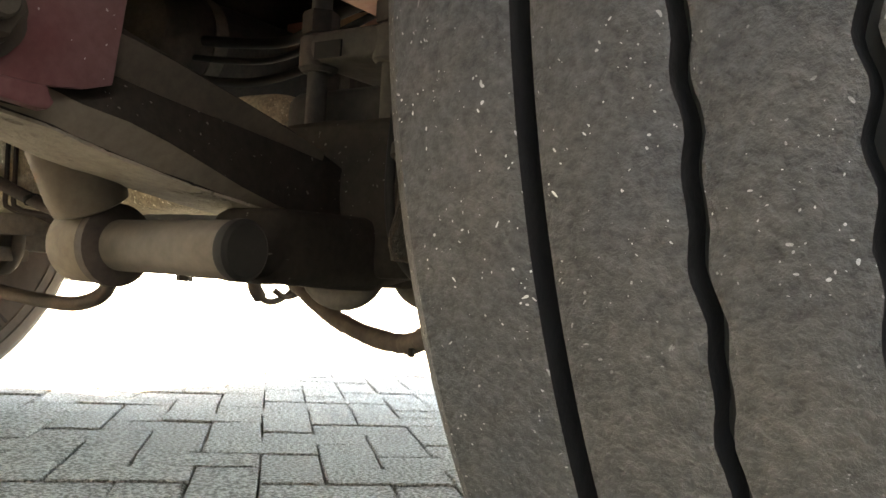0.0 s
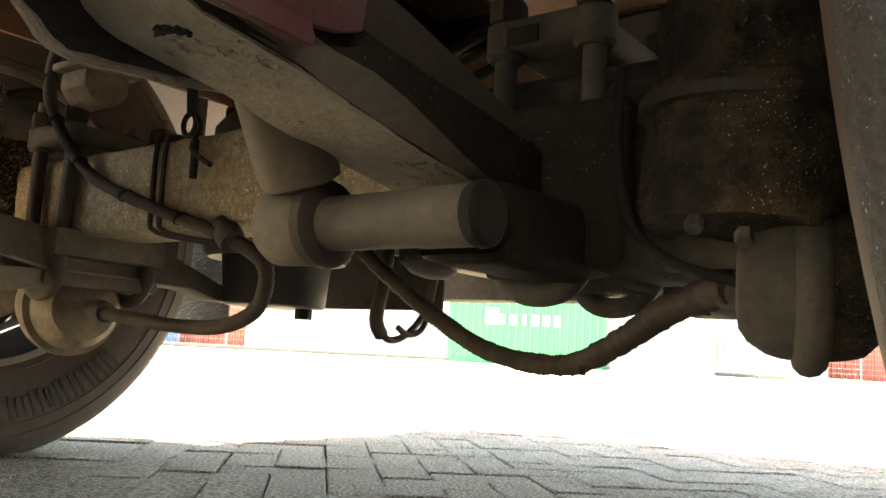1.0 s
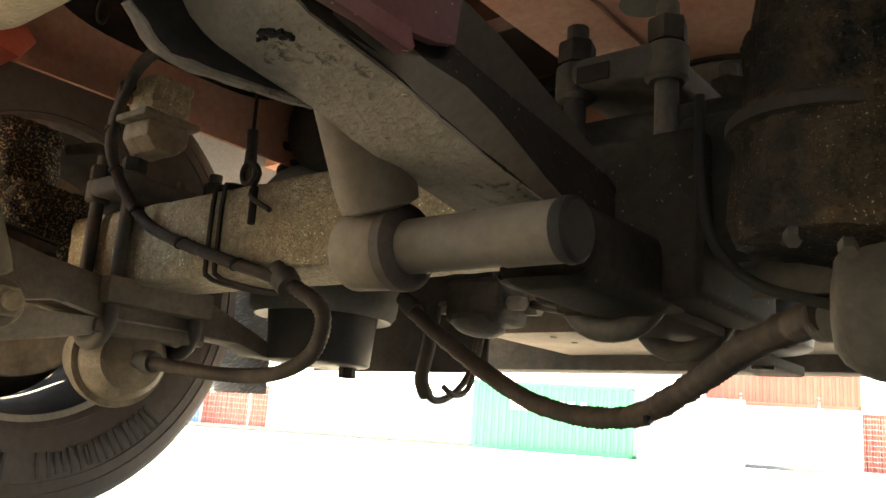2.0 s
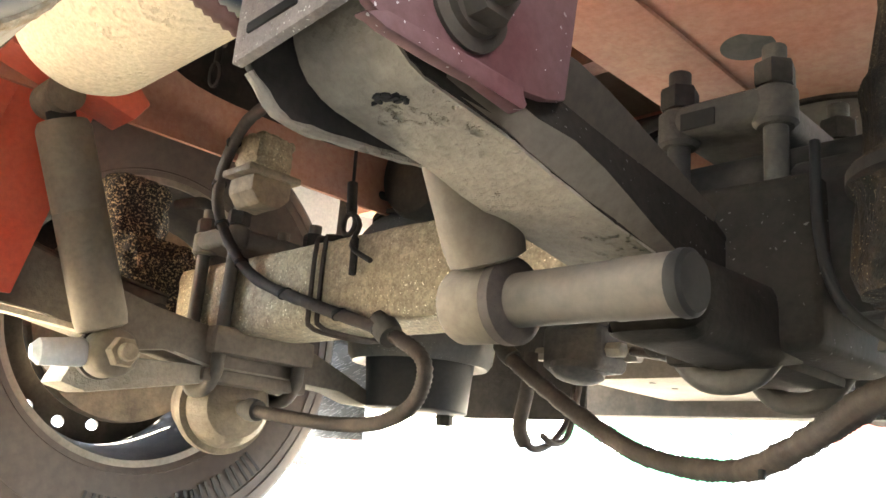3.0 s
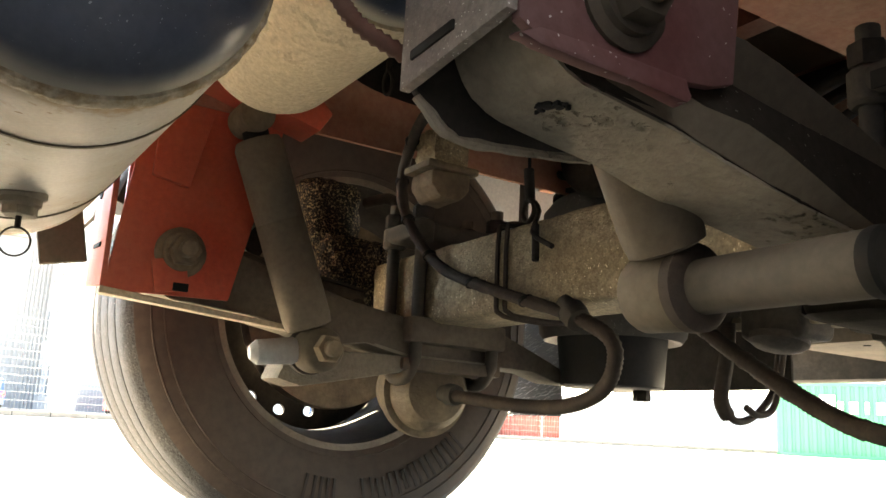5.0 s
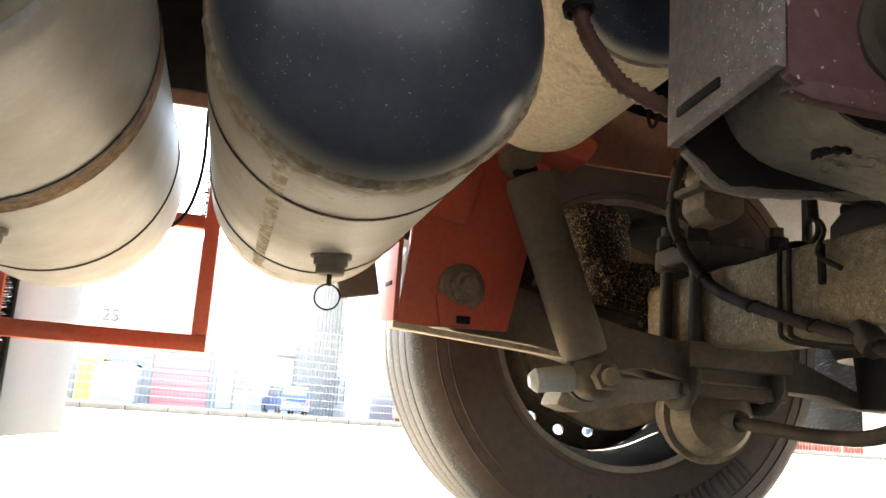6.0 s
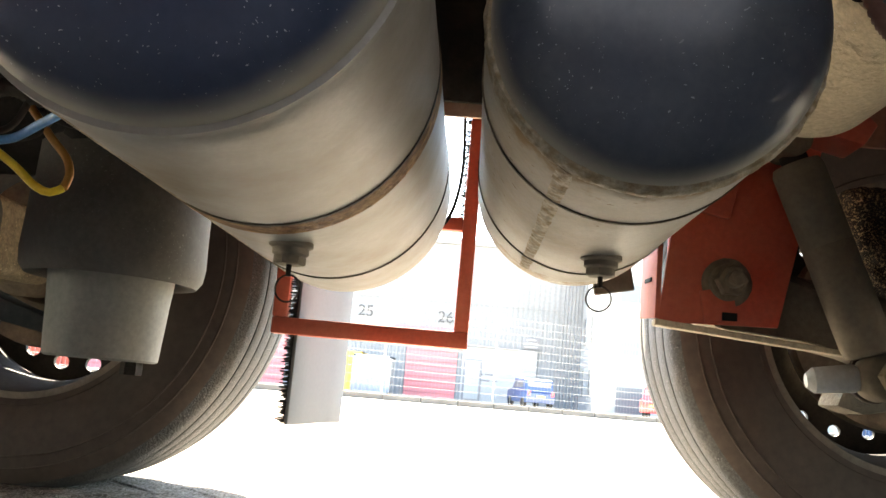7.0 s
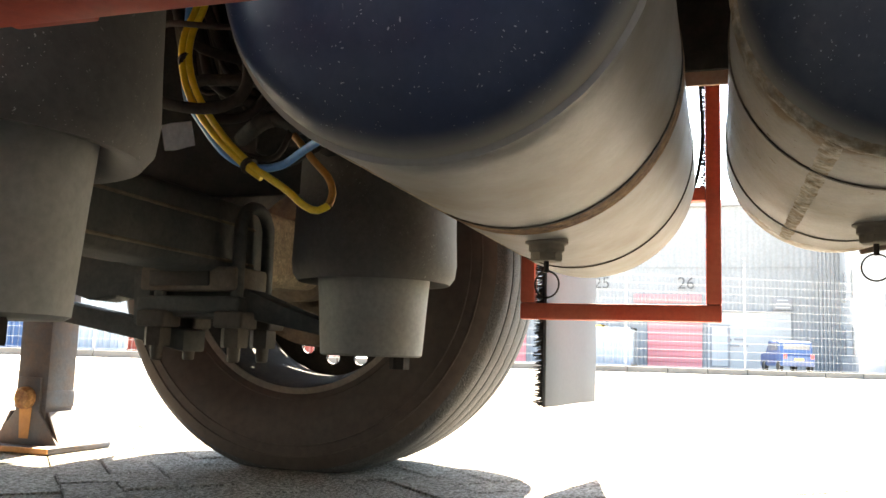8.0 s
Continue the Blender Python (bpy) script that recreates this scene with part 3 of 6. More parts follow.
    bmesh.ops.translate(bm, verts=[v for v in made if isinstance(v, bmesh.types.BMVert)], vec=(xb - xa, 0, 0))
    bmesh.ops.recalc_face_normals(bm, faces=bm.faces)
    return bm


for s in (-1, 1):
    x = XC + s * RAIL
    if s < 0:
        oval = [(0.705 + 0.24 * math.copysign(abs(math.cos(k)) ** 0.55, math.cos(k)), 0.880 + 0.075 * math.copysign(abs(math.sin(k)) ** 0.7, math.sin(k))) for k in (math.tau * i / 36 for i in range(36))]
        part("rail_web", holed_plate(-8.5, 2.2, 0.712, 1.10, oval, x - 0.004, x + 0.004), M["salmon"], chassis)
    else:
        part("rail_web", prism(B(), [(-8.5, 0.725), (2.2, 0.725), (2.2, 1.10), (-8.5, 1.10)], x - 0.004, x + 0.004), M["salmon"], chassis)
    if s > 0:
        part("bottom_flange", box(B(), (x, 0.85, 0.725), (0.07, 2.7, 0.012), 0.003), M["salmon"], chassis)
    # Front length is coloured dark where the red flange lies in shade.
    part("bottom_flange", box(B(), (x, -4.505, 0.725), (0.07, 7.99, 0.012), 0.003), M["dark"], chassis, "flange coloured dark for its shade")
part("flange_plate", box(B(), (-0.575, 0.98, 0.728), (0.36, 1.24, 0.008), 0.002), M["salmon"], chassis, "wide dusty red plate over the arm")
# This dark sheet stands in for shade on the red web.
part("web_liner", box(B(), (XC - 0.366, 1.30, 0.98), (0.008, 0.66, 0.22), 0.002), M["dark"], chassis, "dark sheet giving the rail's web its shade")
for k in range(24):
    y = 2.0 - k * 0.42
    part("cross_member", prism(B(), [(y, 1.02), (y + 0.05, 1.02), (y + 0.05, 1.03), (y + 0.012, 1.035), (y + 0.012, 1.104), (y, 1.104)], XC - 1.24, XC + 1.24), M["salmon"], chassis)
for y in (0.18, 1.45, -0.62, -1.6):
    # Front cross beams take the dark colour for the shade around them.
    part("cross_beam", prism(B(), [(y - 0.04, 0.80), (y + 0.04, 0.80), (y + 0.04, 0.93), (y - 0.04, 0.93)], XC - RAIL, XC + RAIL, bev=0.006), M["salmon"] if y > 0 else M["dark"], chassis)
# Added plates: one paints shade on the web, one stops bounce light.
part("web_cover", box(B(), (XC - 0.36, -0.10, 0.91), (0.008, 0.56, 0.36), 0.002), M["dark"], chassis, "dark panel standing in for shade on the web")
part("web_backing", box(B(), (XC - 0.45, 0.4, 0.93), (0.008, 3.4, 0.36), 0.002), M["dark"], chassis, "dark plate added to stop light bouncing off the rail")
part("rear_beam", box(B(), (XC, 2.22, 0.92), (2.5, 0.12, 0.34), 0.01), M["red"], chassis)
for s in (-1, 1):
    part("bumper_bracket", box(B(), (XC + s * 0.42, 2.12, 0.66), (0.09, 0.012, 0.42), 0.003), M["dark"], chassis)
part("bumper_bar", box(B(), (XC, 2.08, 0.487), (2.35, 0.10, 0.10), 0.012), M["dark"], chassis, "dark dusty rear underrun bar")
part("side_rail", box(B(), (-0.415, -1.35, 0.475), (0.03, 2.2, 0.06), 0.004), M["red"], chassis, "red rail beside the air springs")
for y in (-0.45, -1.3, -2.2):
    part("rail_stay", box(B(), (-0.437, y, 0.78), (0.012, 0.05, 0.66), 0.002), M["red"], chassis)


part("side_skirt", box(B(), (XC - 1.235, 1.28, 0.91), (0.006, 1.96, 0.40), 0.002), M["skirt"], body, "pale grey side skirt behind the wheel")


# plain blue walls, never in view, added to shape light and reflections
nb = new("wall_east", settle_mesh(box(B(), (2.95, -1.0, 2.30), (2.5, 15.5, 3.2), 0.02), "wall_east", M["navy"]))
tagged(nb, "plain blue wall, unseen, added to shape the light", "wall", kind="structure")
nb = new("wall_east_skirt", settle_mesh(box(B(), (3.00, -1.0, 0.42), (2.3, 15.0, 0.6), 0.02), "wall_east_skirt", M["navy"]))
tagged(nb, "low blue wall, unseen, added to block light", "wall", kind="structure")


# ---- wheels ----
def zigzag(k):
    u = (k * 104) % 1.0
    return 0.0011 * (abs(u - 0.5) * 4 - 1) + 0.0034 * noise.noise(Vector((k * 150, 0.3, 0.7)))


def tyre_mesh(cx, cy, cz, n, deep, r_out):
    """Tread and sidewalls of a wide single tyre, pressed flat where it stands on the ground."""
    half = [(0.146, 0.292), (0.160, 0.300), (0.166, 0.315), (0.176, 0.338), (0.186, 0.370), (0.1915, 0.405), (0.189, 0.440), (0.180, 0.468), (0.172, 0.482), (0.164, 0.493), (0.153, 0.501)]
    half = [(dx, 0.292 + (r - 0.292) * (r_out - 0.292) / 0.213) for dx, r in half]
    groove = [-0.088, -0.0265, 0.028, 0.086] if deep else [-0.105, -0.035, 0.035, 0.105]
    side, tread = B(), B()
    for sgn in (-1, 1):
        loops = []
        for dx, r in half[:9]:
            loops.append([(cx + sgn * dx, cy + r * math.cos(k), max(GROUND_Z, cz + r * math.sin(k))) for k in (math.tau * i / n for i in range(n))])
        rings(side, loops, (False, False))
    loops = []
    def ring(fx, r):
        out = []
        for i in range(n):
            k = math.tau * i / n
            out.append((cx + fx(k), cy + r * math.cos(k), max(GROUND_Z, cz + r * math.sin(k))))
        loops.append(out)
    for dx, r in half[8:]:
        ring(lambda k, d=dx: -d, r)
    for j, g in enumerate(groove):
        wave = (lambda k: 0.0) if j in (0, len(groove) - 1) else (lambda k, q=j: zigzag(k / math.tau + q * 0.31))
        w = 0.0046 if j in (0, len(groove) - 1) else 0.0036
        base_r = r_out
        for off, r in ((-w - 0.004, base_r), (-w, base_r - 0.0015), (-w * 0.85, base_r - 0.0145), (w * 0.85, base_r - 0.0145), (w, base_r - 0.0015), (w + 0.004, base_r)):
            ring(lambda k, a=g + off, f=wave: a + f(k), r)
    for dx, r in half[:7:-1]:
        ring(lambda k, d=dx: d, r)
    rings(tread, loops, (False, False))
    return side, tread


def holed_disc(bm, cx, cy, cz, r0, r1, holes, rm, rh, thick):
    """A wheel disc with a ring of round hand holes."""
    for x in (cx, cx + thick):
        for h in range(holes):
            k0 = math.tau * h / holes
            hole, edge = [], []
            for i in range(16):
                q = math.tau * i / 16
                u, v = rh * math.cos(q), rh * 1.15 * math.sin(q)
                hole.append((rm + u, v / rm))
                s = 1 / max(abs(math.cos(q)), abs(math.sin(q)))
                rr = rm + (r1 - rm if math.cos(q) > 0 else rm - r0) * math.cos(q) * s
                edge.append((rr, math.pi / holes * math.sin(q) * s))
            at = lambda p: (x, cy + p[0] * math.cos(k0 + p[1]), cz + p[0] * math.sin(k0 + p[1]))
            rings(bm, [[at(p) for p in hole], [at(p) for p in edge]], (False, False))
            if x == cx:
                far_hole = [(cx + thick, cy + p[0] * math.cos(k0 + p[1]), cz + p[0] * math.sin(k0 + p[1])) for p in hole]
                rings(bm, [[at(p) for p in hole], far_hole], (False, False))
    bmesh.ops.remove_doubles(bm, verts=bm.verts, dist=0.0005)
    return bm


def wheel(cx, cy, inner, label, n=160, deep=False, r_out=0.487, brake=0.215, hole=0.0125):
    """inner: +1 where the inner face looks to +x."""
    cz = AXLE_Z
    w = assembly("wheel", (cx, cy, 0.0), label, trailer)
    side, tread = tyre_mesh(cx, cy, cz, n, deep, r_out)
    tyre = part("tyre", side, M["tyre"], w, "dusty brown-black sidewall", sharp=60)
    tr = part("tread", tread, M["tread"], w, "worn grey tread with deep grooves", sharp=30)
    # Grooves are dust-free rubber, with the shade inside them put in.
    tr.data.materials.append(M["groove"])
    for f in tr.data.polygons:
        if all(math.hypot(tr.data.vertices[v].co.y, tr.data.vertices[v].co.z - cz) < r_out - 0.001 and abs(tr.data.vertices[v].co.x) < 0.14 for v in f.vertices):
            f.material_index = 1
    line = B()
    for r in (0.437, 0.413, 0.313):
        xr = {0.437: 0.1865, 0.413: 0.1905, 0.313: 0.1655}[r]
        loops = []
        for q in range(6):
            a = math.tau * q / 6
            loops.append([(cx + inner * (xr + 0.0022 * math.cos(a)), cy + (r + 0.0022 * math.sin(a)) * math.cos(k), max(GROUND_Z + 0.002, cz + (r + 0.0022 * math.sin(a)) * math.sin(k))) for k in (math.tau * i / 120 for i in range(120))])
        rings(line, loops + loops[:1], (False, False))
    part("sidewall_ring", line, M["tyre"], w)
    i = inner
    well = B()
    prof = [(0.153, 0.302), (0.158, 0.298), (0.156, 0.288), (0.146, 0.284), (0.120, 0.279), (0.075, 0.268), (0.02, 0.262), (-0.06, 0.262), (-0.10, 0.268), (-0.14, 0.279), (-0.153, 0.300), (-0.150, 0.304), (-0.12, 0.292), (0.12, 0.292)]
    loops = [[(cx + i * h, cy + r * math.cos(k), cz + r * math.sin(k)) for k in (math.tau * j / 96 for j in range(96))] for h, r in prof]
    rings(well, loops + loops[:1], (False, False))
    rim = part("rim", well, M["rim"], w, "black steel rim with hand holes", sharp=50)
    part("rim_flange", lathe(B(), (cx + i * 0.149, cy, cz), (i, 0, 0), [(0, 0.287), (0.010, 0.287), (0.0125, 0.296), (0.0105, 0.305), (0.004, 0.308), (0, 0.303)], 96, (False, False)), M["rim_dust"], w, "dust-brown rim flange")
    part("disc", holed_disc(B(), cx - i * 0.118, cy, cz, 0.13, 0.288, 18, 0.222, hole, -i * 0.012), M["rim"], w)
    part("hub", lathe(B(), (cx - i * 0.10, cy, cz), (i, 0, 0), [(0, 0.135), (0.03, 0.135), (0.035, 0.105), (0.12, 0.10), (0.125, 0.125), (0.16, 0.125), (0.162, 0.08), (0.24, 0.075)], 40), M["hub"], w, "rusty cast hub")
    part("brake_disc", lathe(B(), (cx + i * 0.04, cy, cz), (i, 0, 0), [(0, 0.10), (0, brake - 0.003), (0.018, brake), (0.03, brake), (0.048, brake - 0.003), (0.048, 0.10)], 64, (False, False)), M["hub"], w)
    return w


FAR_X = -2.035
left_wheel = wheel(FAR_X, AXLE_Y, 1, "dusty wide tyre on a black rim beside the red hanger")
wheel(FAR_X, BACK_Y, 1, "dusty wide tyre on a black rim behind grey air springs", brake=0.193, hole=0.0165)
def mudguard(cy, a0, a1, label):
    """Half-round black guard, added to keep the sun off a far wheel."""
    bm, loops = B(), []
    for k in np.linspace(radians(a0), radians(a1), 26):
        c, z = math.cos(k), math.sin(k)
        loops.append([(FAR_X + dx, cy + r * c, AXLE_Z + r * z) for dx, r in ((-0.20, 0.545), (-0.20, 0.552), (0.19, 0.552), (0.205, 0.545), (0.205, 0.530), (0.200, 0.530), (0.198, 0.543), (-0.19, 0.545))])
    rings(bm, loops)
    g = part("mudguard", bm, M["dark"], trailer, label)
    part("stay", box(B(), (FAR_X + 0.05, cy, AXLE_Z + 0.585), (0.30, 0.03, 0.07), 0.003), M["dark"], g)


mudguard(BACK_Y, 8, 172, "black arc added unseen to shade the far wheel")
mudguard(AXLE_Y, 62, 165, "black arc added unseen to shade the far wheel")
near_wheel = wheel(0.004, AXLE_Y, -1, "worn wide single trailer tyre with grey chipped tread", n=720, deep=True, r_out=0.505)

near_wheel.location.x += 0.024
near_wheel.rotation_euler.y = radians(-3.9)   # and leans a little
near_wheel.rotation_euler.z = radians(-7.0)   # the steered wheel stands turned a little


def sidewall_bars(cx, cy, start, widths, r=0.382):
    """The worn raised lettering round the lower sidewall, as plain upright bars."""
    k = start
    for width, tall in widths:
        bm = B()
        lo, hi = r - tall / 2, r + tall / 2
        out = lambda q: cx + 0.1865 + 0.0055 * (1 - abs(q - 0.405) / 0.06)
        for at in (0, width - 0.006) if width > 0.012 else (0,):
            loops = []
            for a in (k + at / r, k + (at + 0.003) / r, k + (at + 0.006) / r):
                loops.append([(out(q) + dz, cy + q * math.cos(a), AXLE_Z + q * math.sin(a)) for q, dz in ((lo, -0.004), (lo, 0.0012), (hi, 0.0012), (hi, -0.004))])
            rings(bm, loops)
        part("lettering_bar", bm, M["side_letter"], left_wheel, "dark raised lettering")
        k += (width + 0.009) / r


# lower rear quarter of the sidewall
sidewall_bars(FAR_X, AXLE_Y, radians(-104), [(0.026, 0.05), (0.022, 0.05), (0.008, 0.05)])
sidewall_bars(FAR_X, AXLE_Y, radians(-84), [(0.028, 0.05), (0.022, 0.04), (0.024, 0.05), (0.014, 0.04), (0.006, 0.05), (0.024, 0.05)])
sidewall_bars(FAR_X, AXLE_Y, radians(-58), [(0.028, 0.05), (0.024, 0.05), (0.022, 0.05)])


# ---- axles and suspension ----
def axle(y, label, skin="axle"):
    a = thing("axle", (XC, y, AXLE_Z - 0.065), label, "axle", "axles")
    bm = B()
    box(bm, (XC - 0.18, y, AXLE_Z), (1.08, 0.13, 0.134), 0.026, seg=4)
    bmesh.ops.subdivide_edges(bm, edges=[e for e in bm.edges if e.calc_length() > 0.9], cuts=60)
    part("beam", crumple(bm, 0.0022, 38), M[skin], a, "square beam under a crust of dirt")
    # Near end is coloured dark for the shade beside the arm.
    part("beam_end", crumple(box(B(), (XC + 0.57, y, AXLE_Z), (0.42, 0.126, 0.13), 0.024, seg=4), 0.002, 30), M["dark"], a, "end of the beam, coloured dark for the shade there")
    for s in (-1, 1):
        x = XC + s * 0.453
        part("spring_seat", box(B(), (x, y, AXLE_Z - 0.08), (0.135, 0.20, 0.045), 0.008), M["arm_grey"] if s < 0 else M["dark"], a)
        part("stub", lathe(B(), (XC + 0.03 + s * 0.74, y, AXLE_Z), (s, 0, 0), [(0, 0.07), (0.06, 0.075), (0.08, 0.095), (0.16, 0.09), (0.2, 0.075)], 32), M["hub"], a)
    return a



def axle_crust(a, y, x0, x1):
    bm = box(B(), (0.5 * (x0 + x1), y, AXLE_Z), (x1 - x0, 0.137, 0.141), 0.026, seg=4)
    part("dirt_crust", crumple(bm, 0.002, 40, 2), M["axle"], a, "tan gritty crust")


axle(AXLE_Y, "square trailer axle beam crusted with sandy dirt")
rear_axle = axle(BACK_Y, "dark square trailer axle beam behind the air springs", "dark_green")
axle_crust(rear_axle, BACK_Y, -1.84, -1.60)
for dz, dy in ((0.022, 0.0655), (-0.046, 0.0645)):
    ridge = [(-1.55 + 0.85 * k / 60, BACK_Y + dy + 0.0005 * noise.noise(Vector((k * 0.7, dz, 0))), AXLE_Z + dz) for k in range(61)]
    part("weld_line", sweep(B(), ridge, 0.0028, 8, 0.014, lumps=0.0004), M["drum"], rear_axle, "dusty weld along the beam")


def hanger(s, y, dz, paint, label):
    """Welded bracket that carries the pivot of a trailing arm: two plates, a front flange and the pivot bolt."""
    o = y - AXLE_Y
    x = XC + s * 0.453
    xo, xi = x + s * 0.052, x - s * 0.050
    h = thing("suspension_hanger", (x, o + 0.27, 0.45), label, "suspension bracket", "suspension hangers")
    outer = [(0.190, 0.478), (0.215, 0.466), (0.30, 0.472), (0.348, 0.479), (0.368, 0.486), (0.395, 0.722), (0.190, 0.722)]
    inner = [(0.155, 0.42), (0.335, 0.425), (0.40, 0.722), (0.188, 0.722)] if s < 0 else [(0.190, 0.470), (0.20, 0.462), (0.225, 0.446), (0.30, 0.452), (0.345, 0.458), (0.39, 0.722), (0.190, 0.722)]
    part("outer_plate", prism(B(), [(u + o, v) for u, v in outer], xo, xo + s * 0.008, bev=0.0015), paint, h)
    # Near inner plate is dark for the shade on its outward face.
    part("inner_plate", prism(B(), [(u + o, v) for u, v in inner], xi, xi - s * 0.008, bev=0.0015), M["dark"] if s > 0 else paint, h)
    fl = B()
    lo, hi = sorted((xo + s * 0.008, xi - s * 0.008))
    prism(fl, [(lo, 0.469), (hi, 0.481), (hi, 0.722), (lo, 0.722)] if s > 0 else [(lo, 0.435), (hi, 0.425), (hi, 0.722), (lo, 0.722)], *((o + 0.181, o + 0.189) if s > 0 else (o + 0.150, o + 0.158)), axis="y", bev=0.0015)
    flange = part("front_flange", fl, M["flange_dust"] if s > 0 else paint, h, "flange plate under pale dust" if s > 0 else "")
    # Slot and hole are thin black pieces; their inner shade is the colour.
    slot = B()
    tilt = Matrix.Rotation(radians(-3.4 * s), 4, "Y")
    front = o + (0.1805 if s > 0 else 0.1495)
    box(slot, (-0.615 if s > 0 else x, front, 0.490), (0.051, 0.003, 0.007), 0.0014, tilt)
    part("slot", slot, M["letter"], flange, "dark slot")
    part("hole", cyl(B(), (x + s * 0.02, front + 0.001, 0.575), (x + s * 0.02, front - 0.0015, 0.575), 0.011, n=20), M["letter"], flange, "dark round hole")
    py, pz = o + (0.268 if s > 0 else 0.256), 0.505 + dz
    bolt = B()
    face = xo + s * 0.008 if s > 0 else xi - s * 0.008
    w = s if s > 0 else -s
    lathe(bolt, (face, py, pz), (w, 0, 0), [(0, 0.033), (0.003, 0.033), (0.005, 0.029), (0.005, 0.025), (0.010, 0.024)], 36)
    part("washer", crumple(bolt, 0.0012, 80), M["web_brown"] if s > 0 else M["hub"], h)
    if s < 0:
        part("rust_ring", crumple(lathe(B(), (face, py, pz), (w, 0, 0), [(0, 0.038), (0.003, 0.038), (0.0045, 0.036), (0.0045, 0.030)], 48, (True, False)), 0.0012, 90), M["hub"], h, "ring of rusty grime round the bolt")
        part("collar", lathe(B(), (face, py, pz), (w, 0, 0), [(0.004, 0.0285), (0.013, 0.0285), (0.015, 0.026), (0.015, 0.02)], 36, (False, True)), M["drum"], h)
    nut = B()
    big = 0.021 if s > 0 else 0.024
    hexnut(nut, (face + w * (0.008 if s > 0 else 0.015), py, pz), (w, 0, 0), big, big * 0.8)
    cyl(nut, (face + w * 0.02, py, pz), (face + w * (0.036 if s > 0 else 0.056), py, pz), big * 0.53, bev=0.002)
    part("pivot_bolt", crumple(nut, 0.0008, 90), M["hub"] if s < 0 else M["web_brown"], h, "corroded pivot bolt and nut")
    if s > 0:
        lip = B()
        prism(lip, [(0.185 + o, 0.4655), (0.2 + o, 0.462), (0.315 + o, 0.458), (0.322 + o, 0.464), (0.315 + o, 0.4735), (0.2 + o, 0.474)], xo + 0.004, xo + 0.015, bev=0.002)
        edge = [(xi - 0.004, u + o, v - 0.0006) for u, v in ((0.192, 0.468), (0.20, 0.462), (0.225, 0.446), (0.30, 0.452), (0.345, 0.458))]
        part("worn_edge", sweep(B(), edge, 0.0042, 8, 0.006, lumps=0.0012), M["arm"], h, "pale ragged lower edge")
        part("weld_lip", crumple(lip, 0.002, 60, 2), paint, h, "bent lip along the lower edge")
    else:
        # adjusting plate below the pivot
        part("eccentric_plate", box(B(), (xi + 0.011, py - 0.012, pz - 0.035), (0.006, 0.05, 0.05), 0.002, Matrix.Rotation(radians(12), 4, "X")), paint, h)
        # No cut here: a black piece gives the slot its shade.
        part("adjusting_slot", box(B(), (xi + 0.0155, py + 0.004, pz - 0.052), (0.006, 0.022, 0.012), 0.001), M["letter"], h, "dark adjusting slot")
        part("stay_plate", prism(B(), [(0.20 + o, 0.595), (0.255 + o, 0.585), (0.285 + o, 0.722), (0.205 + o, 0.722)], xi + 0.009, xi + 0.02, bev=0.002), paint, h)
        part("foot_rail", prism(B(), [(0.15 + o, 0.424), (0.47 + o, 0.396), (0.47 + o, 0.388), (0.15 + o, 0.414)], xi - 0.012, xi + 0.012, bev=0.0015), M["tank_tan"], h)
    return h


hanger(1, AXLE_Y, 0.008, M["shaded_red"], "red suspension hanger in a shaded darker tone, with a dusty front flange")
hanger(-1, AXLE_Y, -0.018, M["red"], "bright red suspension hanger with a corroded pivot bolt")


def smooth_line(pts, k):
    out = []
    for (a, b), (c, d) in zip(pts, pts[1:]):
        out += [(a + (c - a) * i / k, b + (d - b) * i / k) for i in range(k)]
    return out + [pts[-1]]


def rings_bm(loops):
    bm = B()
    rings(bm, loops)
    bmesh.ops.recalc_face_normals(bm, faces=bm.faces)
    return bm


def trailing_arm(s, y, dz, label, inverted=False, rear=0.355, end=1.24, paint="arm_paint"):
    o = y - AXLE_Y
    x = XC + s * 0.453
    arm = thing("trailing_arm", (x, y, 0.40), label, "suspension arm", "trailing arms")
    nose = [(0.268 + 0.056 * math.cos(k), 0.506 + dz + 0.052 * math.sin(k)) for k in (radians(a) for a in range(75, 271, 15))]
    low = [(0.38, 0.445 + dz), (0.46, 0.43 + dz), (0.52, 0.412 + dz), (0.58, 0.388), (0.66, 0.372), (0.84, 0.370), (0.94, rear + 0.012), (1.0, rear - 0.004), (end, rear - 0.006)]
    if s > 0 and not inverted:
        low = [(0.335, 0.445 + dz), (0.38, 0.434 + dz), (0.46, 0.420 + dz), (0.52, 0.411 + dz), (0.58, 0.405 + dz), (0.66, 0.398 + dz), (0.70, 0.376), (0.84, 0.370), (0.94, rear + 0.012), (1.0, rear - 0.004), (end, rear - 0.006)]
    high = [(end, rear + 0.010), (1.04, rear + 0.011), (0.98, rear + 0.035), (0.87, 0.432), (0.70, 0.44), (0.68, 0.455 + dz * 0.5), (0.56, 0.487 + dz), (0.38, 0.530 + dz)]
    if inverted:
        low = low[:5] + [(0.84, 0.352), (0.94, 0.334), (1.05, rear + 0.014), (end, rear - 0.006)]
        high = [(end, rear + 0.012), (1.05, rear + 0.034), (0.94, 0.368), (0.86, 0.40)] + high[4:]
    pts = nose + low + high
    bm = B()
    prism(bm, [(u + o, v) for u, v in pts], x - 0.044, x + 0.044, bev=0.006, seg=2)
    for v in bm.verts:
        if v.co.y > 0.64 + o:
            v.co.x = x + (v.co.x - x) * 0.8
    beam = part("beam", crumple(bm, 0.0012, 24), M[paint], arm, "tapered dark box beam")
